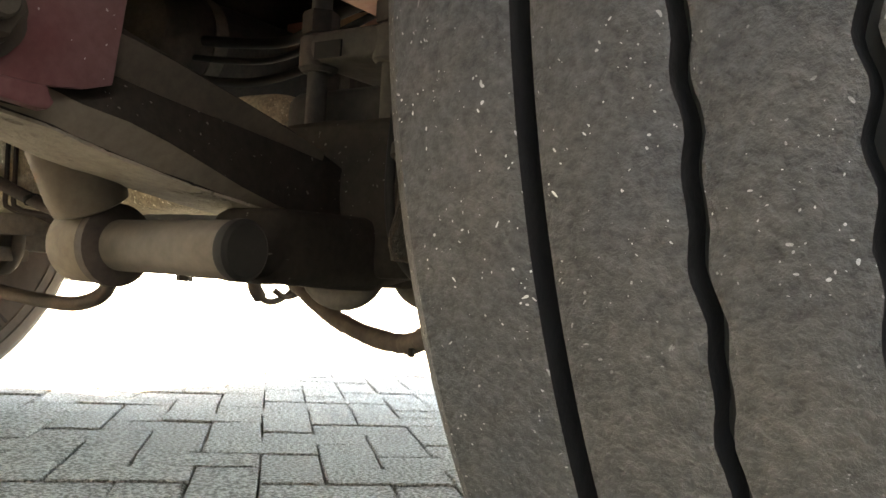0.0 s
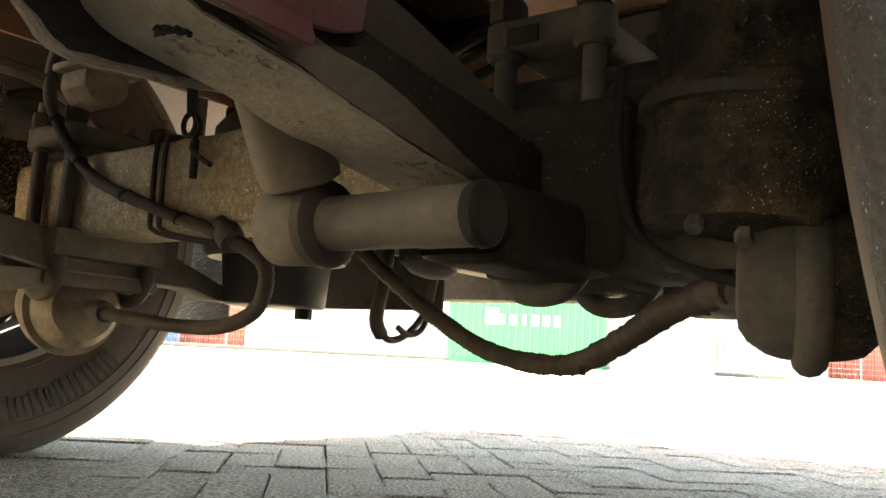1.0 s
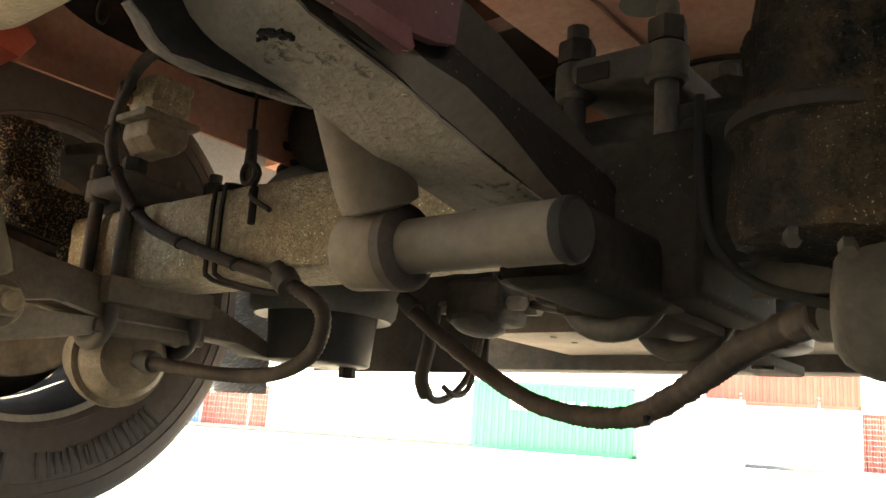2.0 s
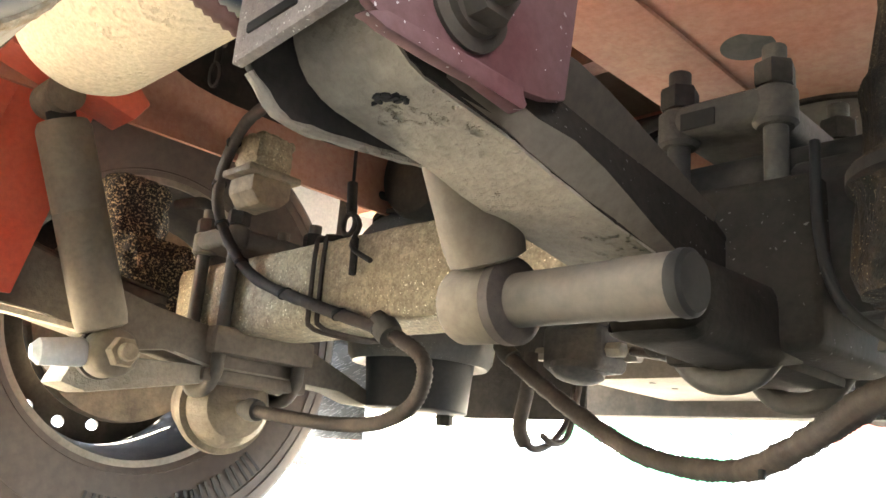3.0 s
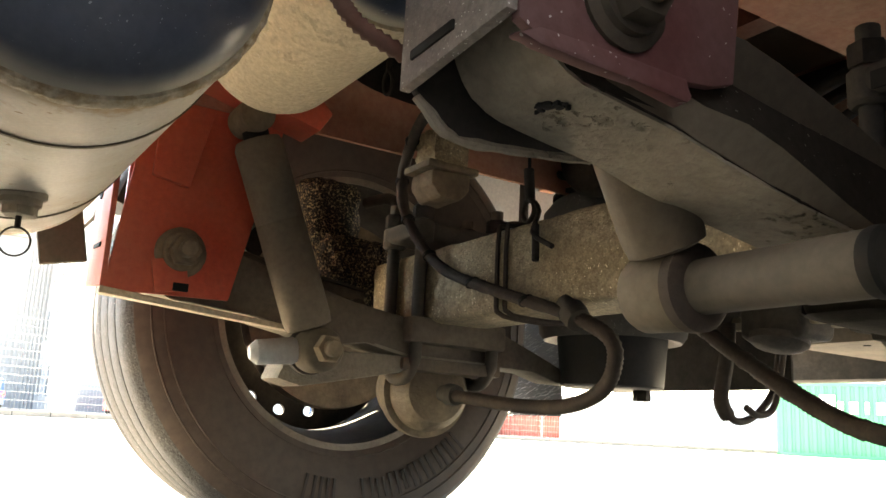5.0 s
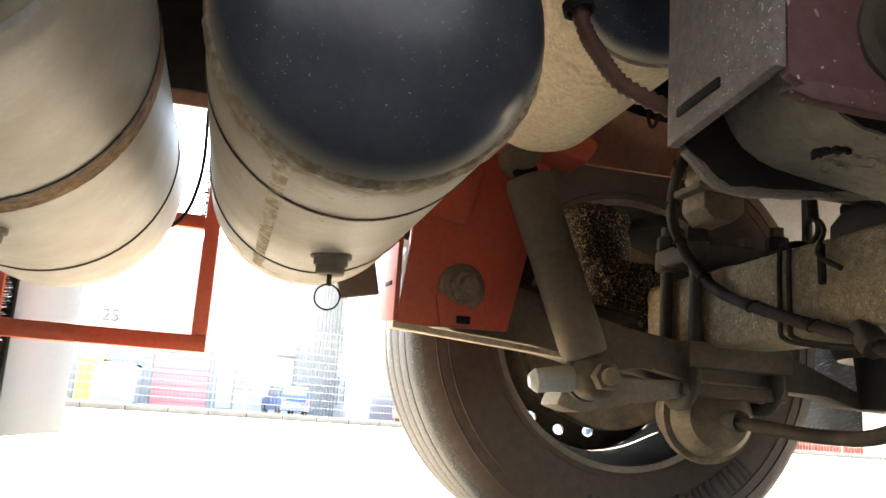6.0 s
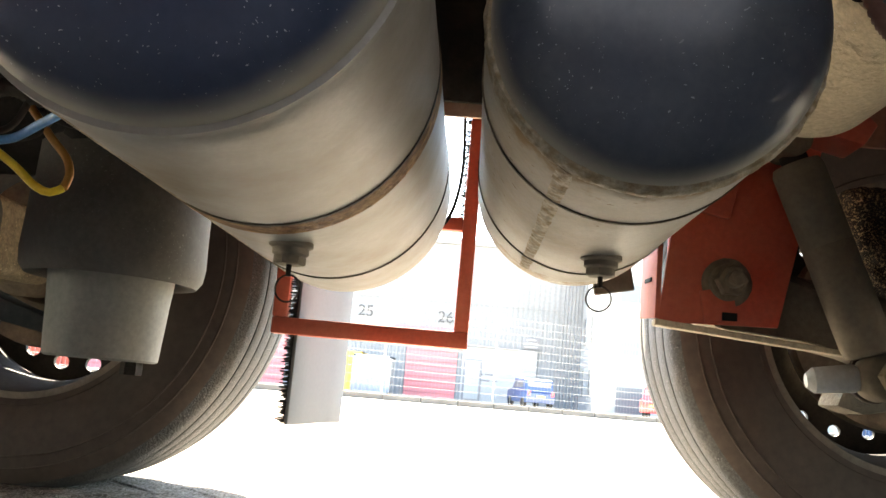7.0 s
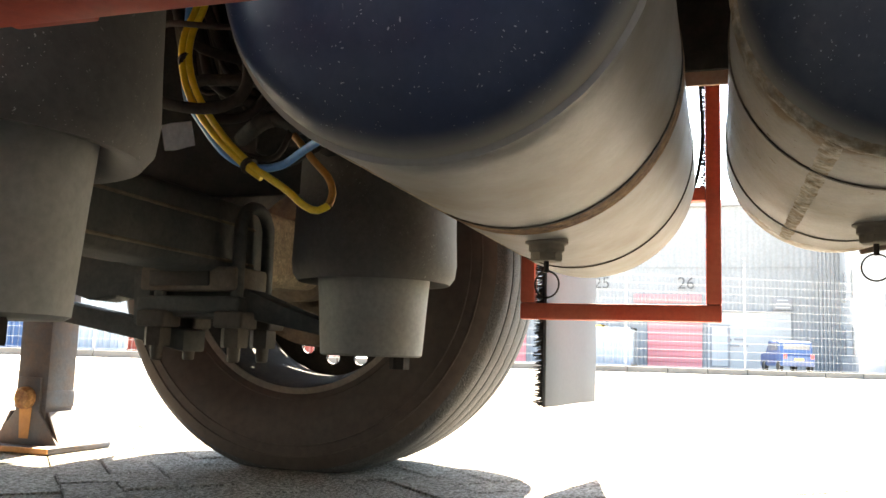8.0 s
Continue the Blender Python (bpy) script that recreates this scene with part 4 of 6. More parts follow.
    if not inverted:
        nose_line = [(0.268 + 0.056 * math.cos(k), 0.506 + dz + 0.052 * math.sin(k)) for k in (radians(a) for a in range(130, 271, 14))]
        crust, line = B(), smooth_line(nose_line + low[:6], 3)
        loops = []
        for k, (u, v) in enumerate(line):
            (a0, b0), (a1, b1) = line[max(k - 1, 0)], line[min(k + 1, len(line) - 1)]
            d = Vector((a1 - a0, b1 - b0)).normalized()
            nu, nv = (d.y, -d.x)
            loops.append([(x + xx, u + o + nu * h, v + nv * h) for xx, h in ((-0.0435, -0.004), (-0.0435, 0.0012), (-0.02, 0.002), (0.02, 0.002), (0.0415, 0.0012), (0.0415, -0.004))])
        rings(crust, loops)
        bmesh.ops.recalc_face_normals(crust, faces=crust.faces)
        part("dust_crust", crumple(crust, 0.0009, 45), M["arm"], beam, "pale crust of road dust underneath")
    if s > 0 and y == AXLE_Y:
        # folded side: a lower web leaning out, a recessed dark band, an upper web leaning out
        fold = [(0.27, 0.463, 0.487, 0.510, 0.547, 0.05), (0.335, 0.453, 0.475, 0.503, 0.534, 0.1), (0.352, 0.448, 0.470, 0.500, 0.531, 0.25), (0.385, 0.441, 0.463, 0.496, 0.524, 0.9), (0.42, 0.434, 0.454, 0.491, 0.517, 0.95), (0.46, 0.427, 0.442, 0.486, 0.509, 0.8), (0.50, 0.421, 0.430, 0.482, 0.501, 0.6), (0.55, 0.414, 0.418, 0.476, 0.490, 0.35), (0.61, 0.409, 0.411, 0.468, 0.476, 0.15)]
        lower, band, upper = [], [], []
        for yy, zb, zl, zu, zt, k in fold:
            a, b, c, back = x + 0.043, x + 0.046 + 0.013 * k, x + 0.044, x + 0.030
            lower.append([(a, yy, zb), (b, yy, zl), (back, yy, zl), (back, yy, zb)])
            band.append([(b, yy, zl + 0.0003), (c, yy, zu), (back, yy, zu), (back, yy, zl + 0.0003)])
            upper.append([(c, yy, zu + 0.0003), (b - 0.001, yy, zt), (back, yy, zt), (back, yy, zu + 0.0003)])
        # Tones follow the light: webs paler from bounce, the band in shade.
        for name, loops, skin, lab in (("lower_web", lower, "shock", "dusty lower web leaning outwards, paler for the light from below"), ("side_band", band, "arm_paint", "band along the side, dark for its shade"), ("upper_web", upper, "web_brown", "brown upper web leaning outwards, toned for the light")):
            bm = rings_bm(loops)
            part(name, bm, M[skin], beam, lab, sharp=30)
        d = B()
        lump = random.Random(3)
        for k in range(11):
            a, b = lump.uniform(-0.012, 0.012), lump.uniform(-0.006, 0.006)
            box(d, (x + 0.004 + a, 0.257 + b + a * 0.3, 0.4600 + lump.uniform(-0.002, 0.001)), (lump.uniform(0.003, 0.008), lump.uniform(0.002, 0.005), lump.uniform(0.003, 0.006)), 0.0008, Matrix.Rotation(lump.uniform(-1, 1), 4, "Z"))
        part("dirt_lump", crumple(d, 0.0010, 300, 1), M["letter"], beam, "crumbled dark dirt")
        for k in range(16):
            yy = random.uniform(0.27, 0.60)
            d = B()
            xx = x + random.uniform(-0.045, 0.045)
            zz = 0.4525 + dz - max(0, min(yy, 0.46) - 0.29) * 0.19 - max(0, yy - 0.46) * 0.1
            box(d, (xx * 0.86 + x * 0.14, yy, zz + 0.001), (random.uniform(0.003, 0.008), random.uniform(0.003, 0.009), 0.004), 0.001)
            part("mud_crumb", crumple(d, 0.0012, 200, 2), M["arm"], beam)
    if inverted and s < 0:
        part("front_leaf", prism(B(), [(y - 0.02, 0.286), (y - 0.02, 0.326), (y - 0.12, 0.344), (y - 0.56, 0.418), (y - 0.56, 0.380), (y - 0.12, 0.306)], x - 0.035, x + 0.035, bev=0.005), M[paint], arm, "flat dark leaf below the beam")
        part("gusset", prism(B(), [(y - 0.112, 0.335), (y - 0.085, 0.335), (y - 0.078, 0.425), (y - 0.118, 0.425)], x + 0.045, x + 0.062, bev=0.003), M[paint], arm)
        part("stop_block", crumple(box(B(), (x + 0.058, y - 0.015, 0.418), (0.03, 0.125, 0.028), 0.004), 0.001, 60, 3), M["pin"], arm, "dusty cast block above the clamp")
    # clamp plate and U-bolts round axle and arm
    if s > 0:
        x += 0.024
    plate = B()
    if inverted:
        box(plate, (x, y, 0.372), (0.130, 0.215, 0.030), 0.008, seg=3)
    else:
        box(plate, (x, y, 0.596), (0.112, 0.20, 0.034), 0.014, seg=3)
    clamp = part("clamp_plate", plate, M["clamp" if s > 0 else "pin" if not inverted else "dark_green"], arm, "cast clamp plate on the axle")
    if s > 0:
        # A thin black piece carries the shade of the cast pocket.
        part("pocket", box(B(), (x - 0.018, y - 0.1025, 0.590), (0.036, 0.003, 0.018), 0.001), M["letter"], clamp, "dark cast pocket")
    for dy in () if inverted else (-0.08, 0.08):
        for dx in (-0.050, 0.050):
            part("boss", cyl(B(), (x + dx, y + dy, 0.573), (x + dx, y + dy, 0.612), 0.021, n=20, bev=0.004), M["clamp" if s > 0 else "pin"], clamp)
    for dy in (-0.08, 0.08):
        u = B()
        yy = y + dy + (0.014 if inverted else 0)
        if inverted:
            path = [(x - 0.050, yy, 0.33), (x - 0.050, yy, 0.49), (x - 0.045, yy, 0.528), (x - 0.02, yy, 0.551), (x + 0.02, yy, 0.551), (x + 0.045, yy, 0.528), (x + 0.050, yy, 0.49), (x + 0.050, yy, 0.33)]
        else:
            path = [(x - 0.050, yy, 0.656), (x - 0.050, yy, 0.40), (x - 0.045, yy, 0.362), (x - 0.02, yy, 0.338), (x + 0.02, yy, 0.338), (x + 0.045, yy, 0.362), (x + 0.050, yy, 0.40), (x + 0.050, yy, 0.656)]
        bolt = part("u_bolt", sweep(u, path, 0.0115, 12), M["clamp" if s > 0 else "pin" if not inverted else "dark_green"], arm, "dusty steel U-bolt")
        for dx in (-0.050, 0.050):
            z = 0.296 if inverted else 0.614
            if inverted:
                part("washer", crumple(box(B(), (x + dx, yy, 0.345), (0.058, 0.058, 0.030), 0.007, seg=3), 0.0008, 60), M["pin"], bolt)
                part("bolt_end", cyl(B(), (x + dx, yy, 0.33), (x + dx, yy, 0.270), 0.0135, 0.011, n=14, bev=0.003), M["pin"], bolt)
            part("nut", hexnut(B(), (x + dx, yy, z), (0, 0, 1), 0.0245 if inverted else 0.020, 0.036 if inverted else 0.024), M["pin" if inverted else "dark"], bolt)
    part("lower_plate", box(B(), (x, y, 0.360), (0.10, 0.205, 0.022), 0.006), M[paint], arm)
    if not inverted and s > 0:
        part("saddle", crumple(box(B(), (x + 0.010, y - 0.002, 0.438), (0.172, 0.206, 0.158), 0.014, seg=3), 0.0018, 30, 2), M["arm_paint"], arm, "dark block below the axle")
        # outboard lug that takes the shock absorber's pin
        part("shock_lug", crumple(prism(B(), [(0.508, 0.352), (0.525, 0.349), (0.66, 0.345), (0.735, 0.358), (0.735, 0.42), (0.515, 0.415)], -0.600, -0.513, bev=0.022, seg=4), 0.0012, 30), M[paint], arm)
    if not inverted and s < 0:
        # forward lug that carries the shock absorber's pin
        part("shock_lug", prism(B(), [(0.43 + o, 0.352 + dz), (0.47 + o, 0.342 + dz), (0.66 + o, 0.345), (0.66 + o, 0.375), (0.50 + o, 0.402 + dz), (0.45 + o, 0.40 + dz)], x - 0.04, x + 0.04, bev=0.008), M["arm"], arm)
    return arm


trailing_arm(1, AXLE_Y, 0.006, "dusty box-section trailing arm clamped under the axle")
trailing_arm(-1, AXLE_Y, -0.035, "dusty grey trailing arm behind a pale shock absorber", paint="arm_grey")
trailing_arm(-1, BACK_Y, -0.035, "dark trailing arm with bolts pointing down", inverted=True, rear=0.300, end=1.13, paint="dark_green")
trailing_arm(1, BACK_Y, -0.035, "dark trailing arm under a grey air spring", inverted=True, rear=0.302, end=1.13, paint="dark_green")


def shock(s, y, dz, label):
    """Shock absorber: upper cover tube, eye with rubber bush, and the pin on which it hangs."""
    o = y - AXLE_Y
    xi = XC + s * (0.372 if s > 0 else 0.345)
    low, top = Vector((xi, o + 0.462, 0.372 + dz)), Vector((xi, o + (0.295 if s > 0 else 0.325), 0.70))
    sh = thing("shock_absorber", low, label, "shock absorber", "shock absorbers")
    d = (top - low).normalized()
    span_ = (top - low).length
    q = 0.90 if s > 0 else 0.96
    part("cover_tube", lathe(B(), low + Vector((0.010 if s > 0 else 0, 0, 0)), d, [(0.034, 0.028 * q), (0.037, 0.036 * q), (0.052, 0.0385 * q), (span_ * 0.55, 0.0385 * q), (span_ * 0.553, 0.0378 * q), (span_ * 0.56, 0.0385 * q), (span_ - 0.045, 0.0395 * q), (span_ - 0.035, 0.035 * q)], 40), M["shock" if s > 0 else "shock_lit"], sh)
    part("rod_eye", lathe(B(), top - Vector((0.035, 0, 0)), (1, 0, 0), [(0, 0.018), (0.004, 0.027), (0.066, 0.027), (0.07, 0.018)], 28), M["rubber" if s > 0 else "drum"], sh)
    part("rod", cyl(B(), low + d * (span_ - 0.04), low + d * (span_ - 0.02), 0.02), M["dark"], sh)
    part("lower_eye", lathe(B(), low - Vector((s * 0.040, 0, 0)), (s, 0, 0), [(0, 0.020), (0.006, 0.030), (0.012, 0.0335), (0.05, 0.0345), (0.056, 0.033)], 36), M["shock"], sh)
    part("bush", lathe(B(), low + Vector((s * 0.0165, 0, 0)), (s, 0, 0), [(0, 0.031), (0.002, 0.0365), (0.012, 0.0365), (0.016, 0.03)], 36), M["rubber"], sh, "dark rubber bush")
    part("pin", lathe(B(), low + Vector((s * 0.026, 0, 0)), (s, 0, 0), [(0, 0.0225), (0.098, 0.0225), (0.1, 0.0235), (0.152, 0.0235)], 36), M["pin"], sh, "thick round mounting pin")
    if s > 0:
        # Outer end faces away from the light; that shade is its colour.
        part("pin_head", lathe(B(), low + Vector((0.1775, 0, 0)), (1, 0, 0), [(-0.002, 0.0236), (0.002, 0.0250), (0.008, 0.0245), (0.011, 0.021)], 36), M["letter"], sh, "end of the pin, coloured black for its shade")
    if s < 0:
        nut = hexnut(B(), low + Vector((0.040, 0, 0)), (1, 0, 0), 0.022, 0.018)
        cyl(nut, low + Vector((0.058, 0, 0)), low + Vector((0.072, 0, 0)), 0.013, bev=0.002)
        part("nut", nut, M["hub"], sh, "rusty nut and bolt end")
        part("pale_sleeve", lathe(B(), low + Vector((-0.01, -0.10, -0.012)), (0.1, 0.9, 0.12), [(0, 0.010), (0.01, 0.0185), (0.065, 0.0205), (0.07, 0.018)], 28), M["bright"], sh, "pale bare sleeve")
    return sh


shock(1, AXLE_Y, 0.003, "dusty shock absorber hanging on a thick pin")
shock(-1, AXLE_Y, -0.012, "grey-brown dusty shock absorber below the red chassis rail")


def air_spring(x, y, z0, z1, label, big=0.142, skin="piston", tall=0.098):
    a = thing("air_spring", (x, y, z0), label, "air spring", "air springs")
    bell = B()
    k = z0 + tall
    lathe(bell, (x, y, k), (0, 0, 1), [(-0.004, 0.099), (-0.022, 0.118), (-0.024, 0.132), (-0.012, big - 0.001), (0.012, big + 0.002), (0.06, big), (z1 - k - 0.03, big - 0.003), (z1 - k - 0.008, big - 0.02), (z1 - k, big - 0.03)], 56)
    part("bellows", bell, M["bag"], a, "dark rubber bellows")
    part("piston", lathe(B(), (x, y, z0), (0, 0, 1), [(0, 0.094), (0.003, 0.098), (tall * 0.6, 0.103), (tall, 0.108), (tall + 0.025, 0.106)] if skin.startswith("bag") else [(0, 0.083), (0.003, 0.088), (tall * 0.6, 0.094), (tall, 0.099), (tall + 0.025, 0.098)], 56), M[skin], a, "moulded piston")
    part("top_plate", cyl(B(), (x, y, z1), (x, y, z1 + 0.008), big - 0.02, n=48), M["dark"], a)
    part("base_bolt", hexnut(B(), (x + 0.02, y + 0.06, z0 - 0.020), (0, 0, 1), 0.017, 0.02), M["dark"], a)
    return a


air_spring(XC - 0.45, BACK_Y + 0.337, 0.289, 0.70, "large grey air spring bucket beside the far tyre", tall=0.15)
air_spring(XC + 0.44, BACK_Y + 0.36, 0.312, 0.70, "large grey air spring bucket beside a red rail", tall=0.15)
air_spring(-1.415, 1.09, 0.347, 0.715, "black air spring behind the sandy axle", skin="bag_black", tall=0.112)
air_spring(XC + 0.45, AXLE_Y + 0.30, 0.366, 0.72, "black air spring behind the trailing arm", skin="bag")


# ---- brakes ----
def blob(c, s, amp, scale, m=None):
    bm = B()
    box(bm, c, s, min(s) * 0.3, m, seg=3)
    bmesh.ops.subdivide_edges(bm, edges=bm.edges[:], cuts=3, use_grid_fill=True)
    return crumple(bm, amp, scale)


cal = thing("brake_caliper", (-1.76, 0.63, 0.6), "greasy brake caliper caked with grit inside the rim", "brake")
part("housing", blob((-1.76, 0.615, 0.66), (0.13, 0.12, 0.15), 0.012, 26), M["grit"], cal)
part("bridge", blob((-1.73, 0.655, 0.55), (0.15, 0.15, 0.13), 0.012, 26), M["grit"], cal)
part("lever", sweep(B(), [(-1.72, 0.69, 0.70), (-1.66, 0.71, 0.70), (-1.63, 0.72, 0.675), (-1.63, 0.72, 0.64)], 0.012), M["dark"], cal)
part("knuckle", blob((-1.72, 0.735, 0.50), (0.14, 0.16, 0.17), 0.010, 22), M["grit"], cal)


def chamber(c, way, r, label, skin="drum"):
    """Brake chamber: two pressed bowls held by a clamp band."""
    ch = thing("brake_chamber", c, label, "brake chamber", "brake chambers")
    part("bowl", lathe(B(), c, way, [(0, r * 0.35), (0.008, r * 0.7), (0.03, r * 0.9), (0.055, r * 0.95)], 40), M[skin], ch)
    part("clamp_band", lathe(B(), c, way, [(0.052, r * 0.95), (0.054, r * 1.08), (0.066, r * 1.1), (0.078, r * 1.08), (0.08, r * 0.95)], 40), M[skin], ch)
    part("back_bowl", lathe(B(), c, way, [(0.08, r * 0.95), (0.11, r * 0.93), (0.15, r * 0.8), (0.17, r * 0.5)], 40), M[skin], ch)
    return ch


chamber(Vector((-1.485, 0.745, 0.318)), (-1, 0.12, 0.05), 0.078, "dusty brake chamber below the far trailing arm")

chamber(Vector((-0.587, 0.762, 0.722)), (-0.1, 0.1, 1), 0.062, "dark green-grey brake chamber above the axle", "dark_green")

# the steered hub side, close to the camera
knu = thing("steering_knuckle", (-0.335, 0.62, 0.36), "greasy steering knuckle housing smeared with oily grit", "steering knuckle")
kb = B()
lathe(kb, (-0.351, 0.575, 0.372), (0.04, 0.02, 1), [(0, 0.045), (0.002, 0.066), (0.02, 0.07), (0.075, 0.068), (0.082, 0.074), (0.095, 0.074), (0.102, 0.066), (0.16, 0.066), (0.17, 0.058), (0.28, 0.06)], 48)
bmesh.ops.subdivide_edges(kb, edges=kb.edges[:], cuts=1, use_grid_fill=True)
part("king_pin_housing", crumple(crumple(kb, 0.0065, 27), 0.0022, 110), M["grease"], knu)
part("clamp_ring", lathe(B(), (-0.349, 0.576, 0.452), (0.04, 0.02, 1), [(0, 0.07), (0.001, 0.0765), (0.01, 0.0765), (0.011, 0.07)], 48), M["dark"], knu)
for p in ((-0.361, 0.512, 0.372), (-0.328, 0.512, 0.362)):
    part("bolt", hexnut(B(), p, (0.2, -0.6, -0.75), 0.0062, 0.010), M["clamp"], knu)
near_ch = thing("brake_chamber", (-0.311, 0.59, 0.27), "round dirty brake chamber close to the near tyre", "brake chamber", "brake chambers")
nc, nw = (-0.368, 0.580, 0.336), (1, 0.33, 0)
part("bowl", lathe(B(), nc, nw, [(0.012, 0.018), (0.014, 0.032), (0.020, 0.041), (0.032, 0.049), (0.042, 0.052), (0.052, 0.053)], 48, (True, False)), M["clamp"], near_ch)
part("clamp_band", lathe(B(), nc, nw, [(0.049, 0.052), (0.0505, 0.0585), (0.055, 0.0625), (0.061, 0.064), (0.067, 0.0625), (0.0715, 0.0585), (0.073, 0.052)], 56, (False, False)), M["clamp"], near_ch, "rounded clamp band")
nb2 = lathe(B(), nc, nw, [(0.070, 0.053), (0.084, 0.052), (0.095, 0.049), (0.103, 0.041), (0.107, 0.025)], 48, (False, True))
part("back_bowl", crumple(nb2, 0.0015, 50), M["grease"], near_ch, "greasy back bowl with gold specks")
part("mount_plate", prism(B(), [(-0.428, 0.350), (-0.352, 0.352), (-0.353, 0.372), (-0.392, 0.412), (-0.41, 0.412)], 0.62, 0.632, axis="y", bev=0.003), M["clamp"], near_ch, "grey mounting plate")
part("inner_beam", blob((-0.43, 0.74, 0.47), (0.2, 0.14, 0.15), 0.008, 20), M["dark"], knu)
part("brake_disc", lathe(B(), (-0.27, AXLE_Y, AXLE_Z), (1, 0, 0), [(0, 0.1), (0, 0.2), (0.045, 0.2), (0.045, 0.1)], 56, (False, False)), M["dark"], knu)


# ---- air tanks ----
def tank(x0, x1, y, z, r, label, shell, straps=(), drain=None, end=None, group="air tanks", rim=None):
    """A lying air reservoir: domed ends, rolled rims, weld seams, straps and a drain valve with a pull ring."""
    t = thing("air_tank", (0.5 * (x0 + x1), y, z - r), label, "air tank", group)
    n = 72
    part("shell", lathe(B(), (x0, y, z), (-1, 0, 0), [(0, r - 0.002), (0.004, r), (0.03, r), (x0 - x1 - 0.03, r), (x0 - x1 - 0.004, r), (x0 - x1, r - 0.002)], n, (False, False)), shell, t)
    dome = [(0.0, r - 0.003)] + [(0.052 * math.sin(a) ** 0.9, (r - 0.003) * math.cos(a) ** 0.75) for a in (radians(q) for q in (6, 14, 24, 34, 45, 56, 67, 78, 86))]
    part("end_cap", lathe(B(), (x0, y, z), (1, 0, 0), dome, n, (False, True)), end or M["tank_end"], t, "dark glossy domed end with pale specks", sharp=70)
    part("far_cap", lathe(B(), (x1, y, z), (-1, 0, 0), dome, n, (False, True)), shell, t, sharp=70)
    weld = lathe(B(), (x0 - 0.001, y, z), (-1, 0, 0), [(-0.004, r - 0.005), (-0.003, r - 0.001), (0.002, r + 0.0012), (0.006, r + 0.0016), (0.010, r + 0.001), (0.013, r - 0.002)] if rim is None else [(-0.003, r - 0.004), (-0.001, r + 0.0004), (0.003, r + 0.0008), (0.005, r - 0.002)], 320, (False, False))
    part("rim_weld", crumple(weld, 0.0013 if rim is None else 0.0003, 95), rim or M["seam"], t, "rusty crumbling weld bead" if rim is None else "thin pale weld bead")
    if not straps:
        return t
    a = radians(-118)
    ends = (x0 - 0.014, x1 + 0.03)
    bead, loops = B(), []
    for x in np.linspace(*ends, 220):
        wide = 0.0064 + 0.0012 * noise.noise(Vector((x * 70, y * 9, 0.4)))
        loops.append([(x, y + (r + h) * math.cos(a + u / r), z + (r + h) * math.sin(a + u / r)) for u, h in ((-wide, -0.003), (-wide, 0.0002), (-wide * 0.6, 0.0006), (0, 0.0008 + 0.0003 * noise.noise(Vector((x * 160, 0, y)))), (wide * 0.6, 0.0006), (wide, 0.0002), (wide, -0.003))])
    rings(bead, loops)
    bmesh.ops.recalc_face_normals(bead, faces=bead.faces)
    part("weld_seam", bead, M["seam"], t, "spotted tan weld seam")
    for xs, kind, wide in straps:
        prof = [(0, r - 0.003), (0, r + 0.0012), (wide, r + 0.0012), (wide, r - 0.003)]
        part("strap", lathe(B(), (xs, y, z), (-1, 0, 0), prof, n, (False, False)), M[kind], t, "rusty steel strap" if kind == "strap" else "dark rubber-edged strap")
    if drain:
        v, yd = B(), y + 0.010
        lathe(v, (drain, yd, z - r + 0.003), (0, 0, -1), [(0, 0.020), (0.004, 0.020), (0.006, 0.0165), (0.011, 0.0165), (0.013, 0.014), (0.019, 0.014)], 28)
        valve = part("drain_valve", v, M["brass"], t, "dirty drain plug")
        hexnut(v := B(), (drain, yd, z - r - 0.0095), (0, 0, -1), 0.0145, 0.008)
        part("plug_nut", v, M["brass"], valve)
        stem = B()
        cyl(stem, (drain, yd, z - r - 0.016), (drain, yd, z - r - 0.028), 0.0025, n=10)
        ring = [(drain - 0.004 + 0.003 * math.sin(q), yd + 0.0118 * math.sin(q), z - r - 0.0385 + 0.0122 * math.cos(q)) for q in (math.tau * i / 24 for i in range(25))]
        sweep(stem, ring, 0.0009, 8, 0.003)
        part("pull_ring", stem, M["dark"], valve, "thin wire pull ring")
    return t


tank(-0.690, -1.175, -0.014, 0.542, 0.117, "pale dusty air tank with dark domed end and rusty seam", M["tank"],
     ((-0.793, "strap_dark", 0.0042), (-1.068, "strap_dark", 0.0042)), -0.965, end=M["tank_end_grey"])
tank(-0.565, -1.245, -0.302, 0.537, 0.135, "pale cream air tank with a broad rusty strap", M["tank_clean"],
     ((-0.8045, "strap", 0.032), (-0.8005, "strap_dark", 0.0035), (-1.108, "strap_dark", 0.0042)), -0.895, rim=M["tank_clean"])
tank(-0.93, -1.25, 0.300, 0.765, 0.105, "short tan dusty air tank under the chassis", M["tank_tan"], (), None, rim=M["tank_tan"])
for nm, x, y, z in (("tank_hanger", -0.78, -0.014, 0.775), ("tank_hanger", -1.08, -0.014, 0.775), ("tank_hanger", -0.72, -0.302, 0.79), ("tank_hanger", -1.15, -0.302, 0.79)):
    hg = thing(nm, (x, y, z), "dark steel tank hanger below the floor", "bracket", "tank hangers")
    part("plate", box(B(), (x, y, 0.5 * (z - 0.12 + 1.1)), (0.04, 0.012, 1.1 - z + 0.12), 0.002), M["dark"], hg)
hg = thing("tank_hanger", (-1.1, 0.3, 0.93), "dark steel tank hanger below the floor", "bracket", "tank hangers")
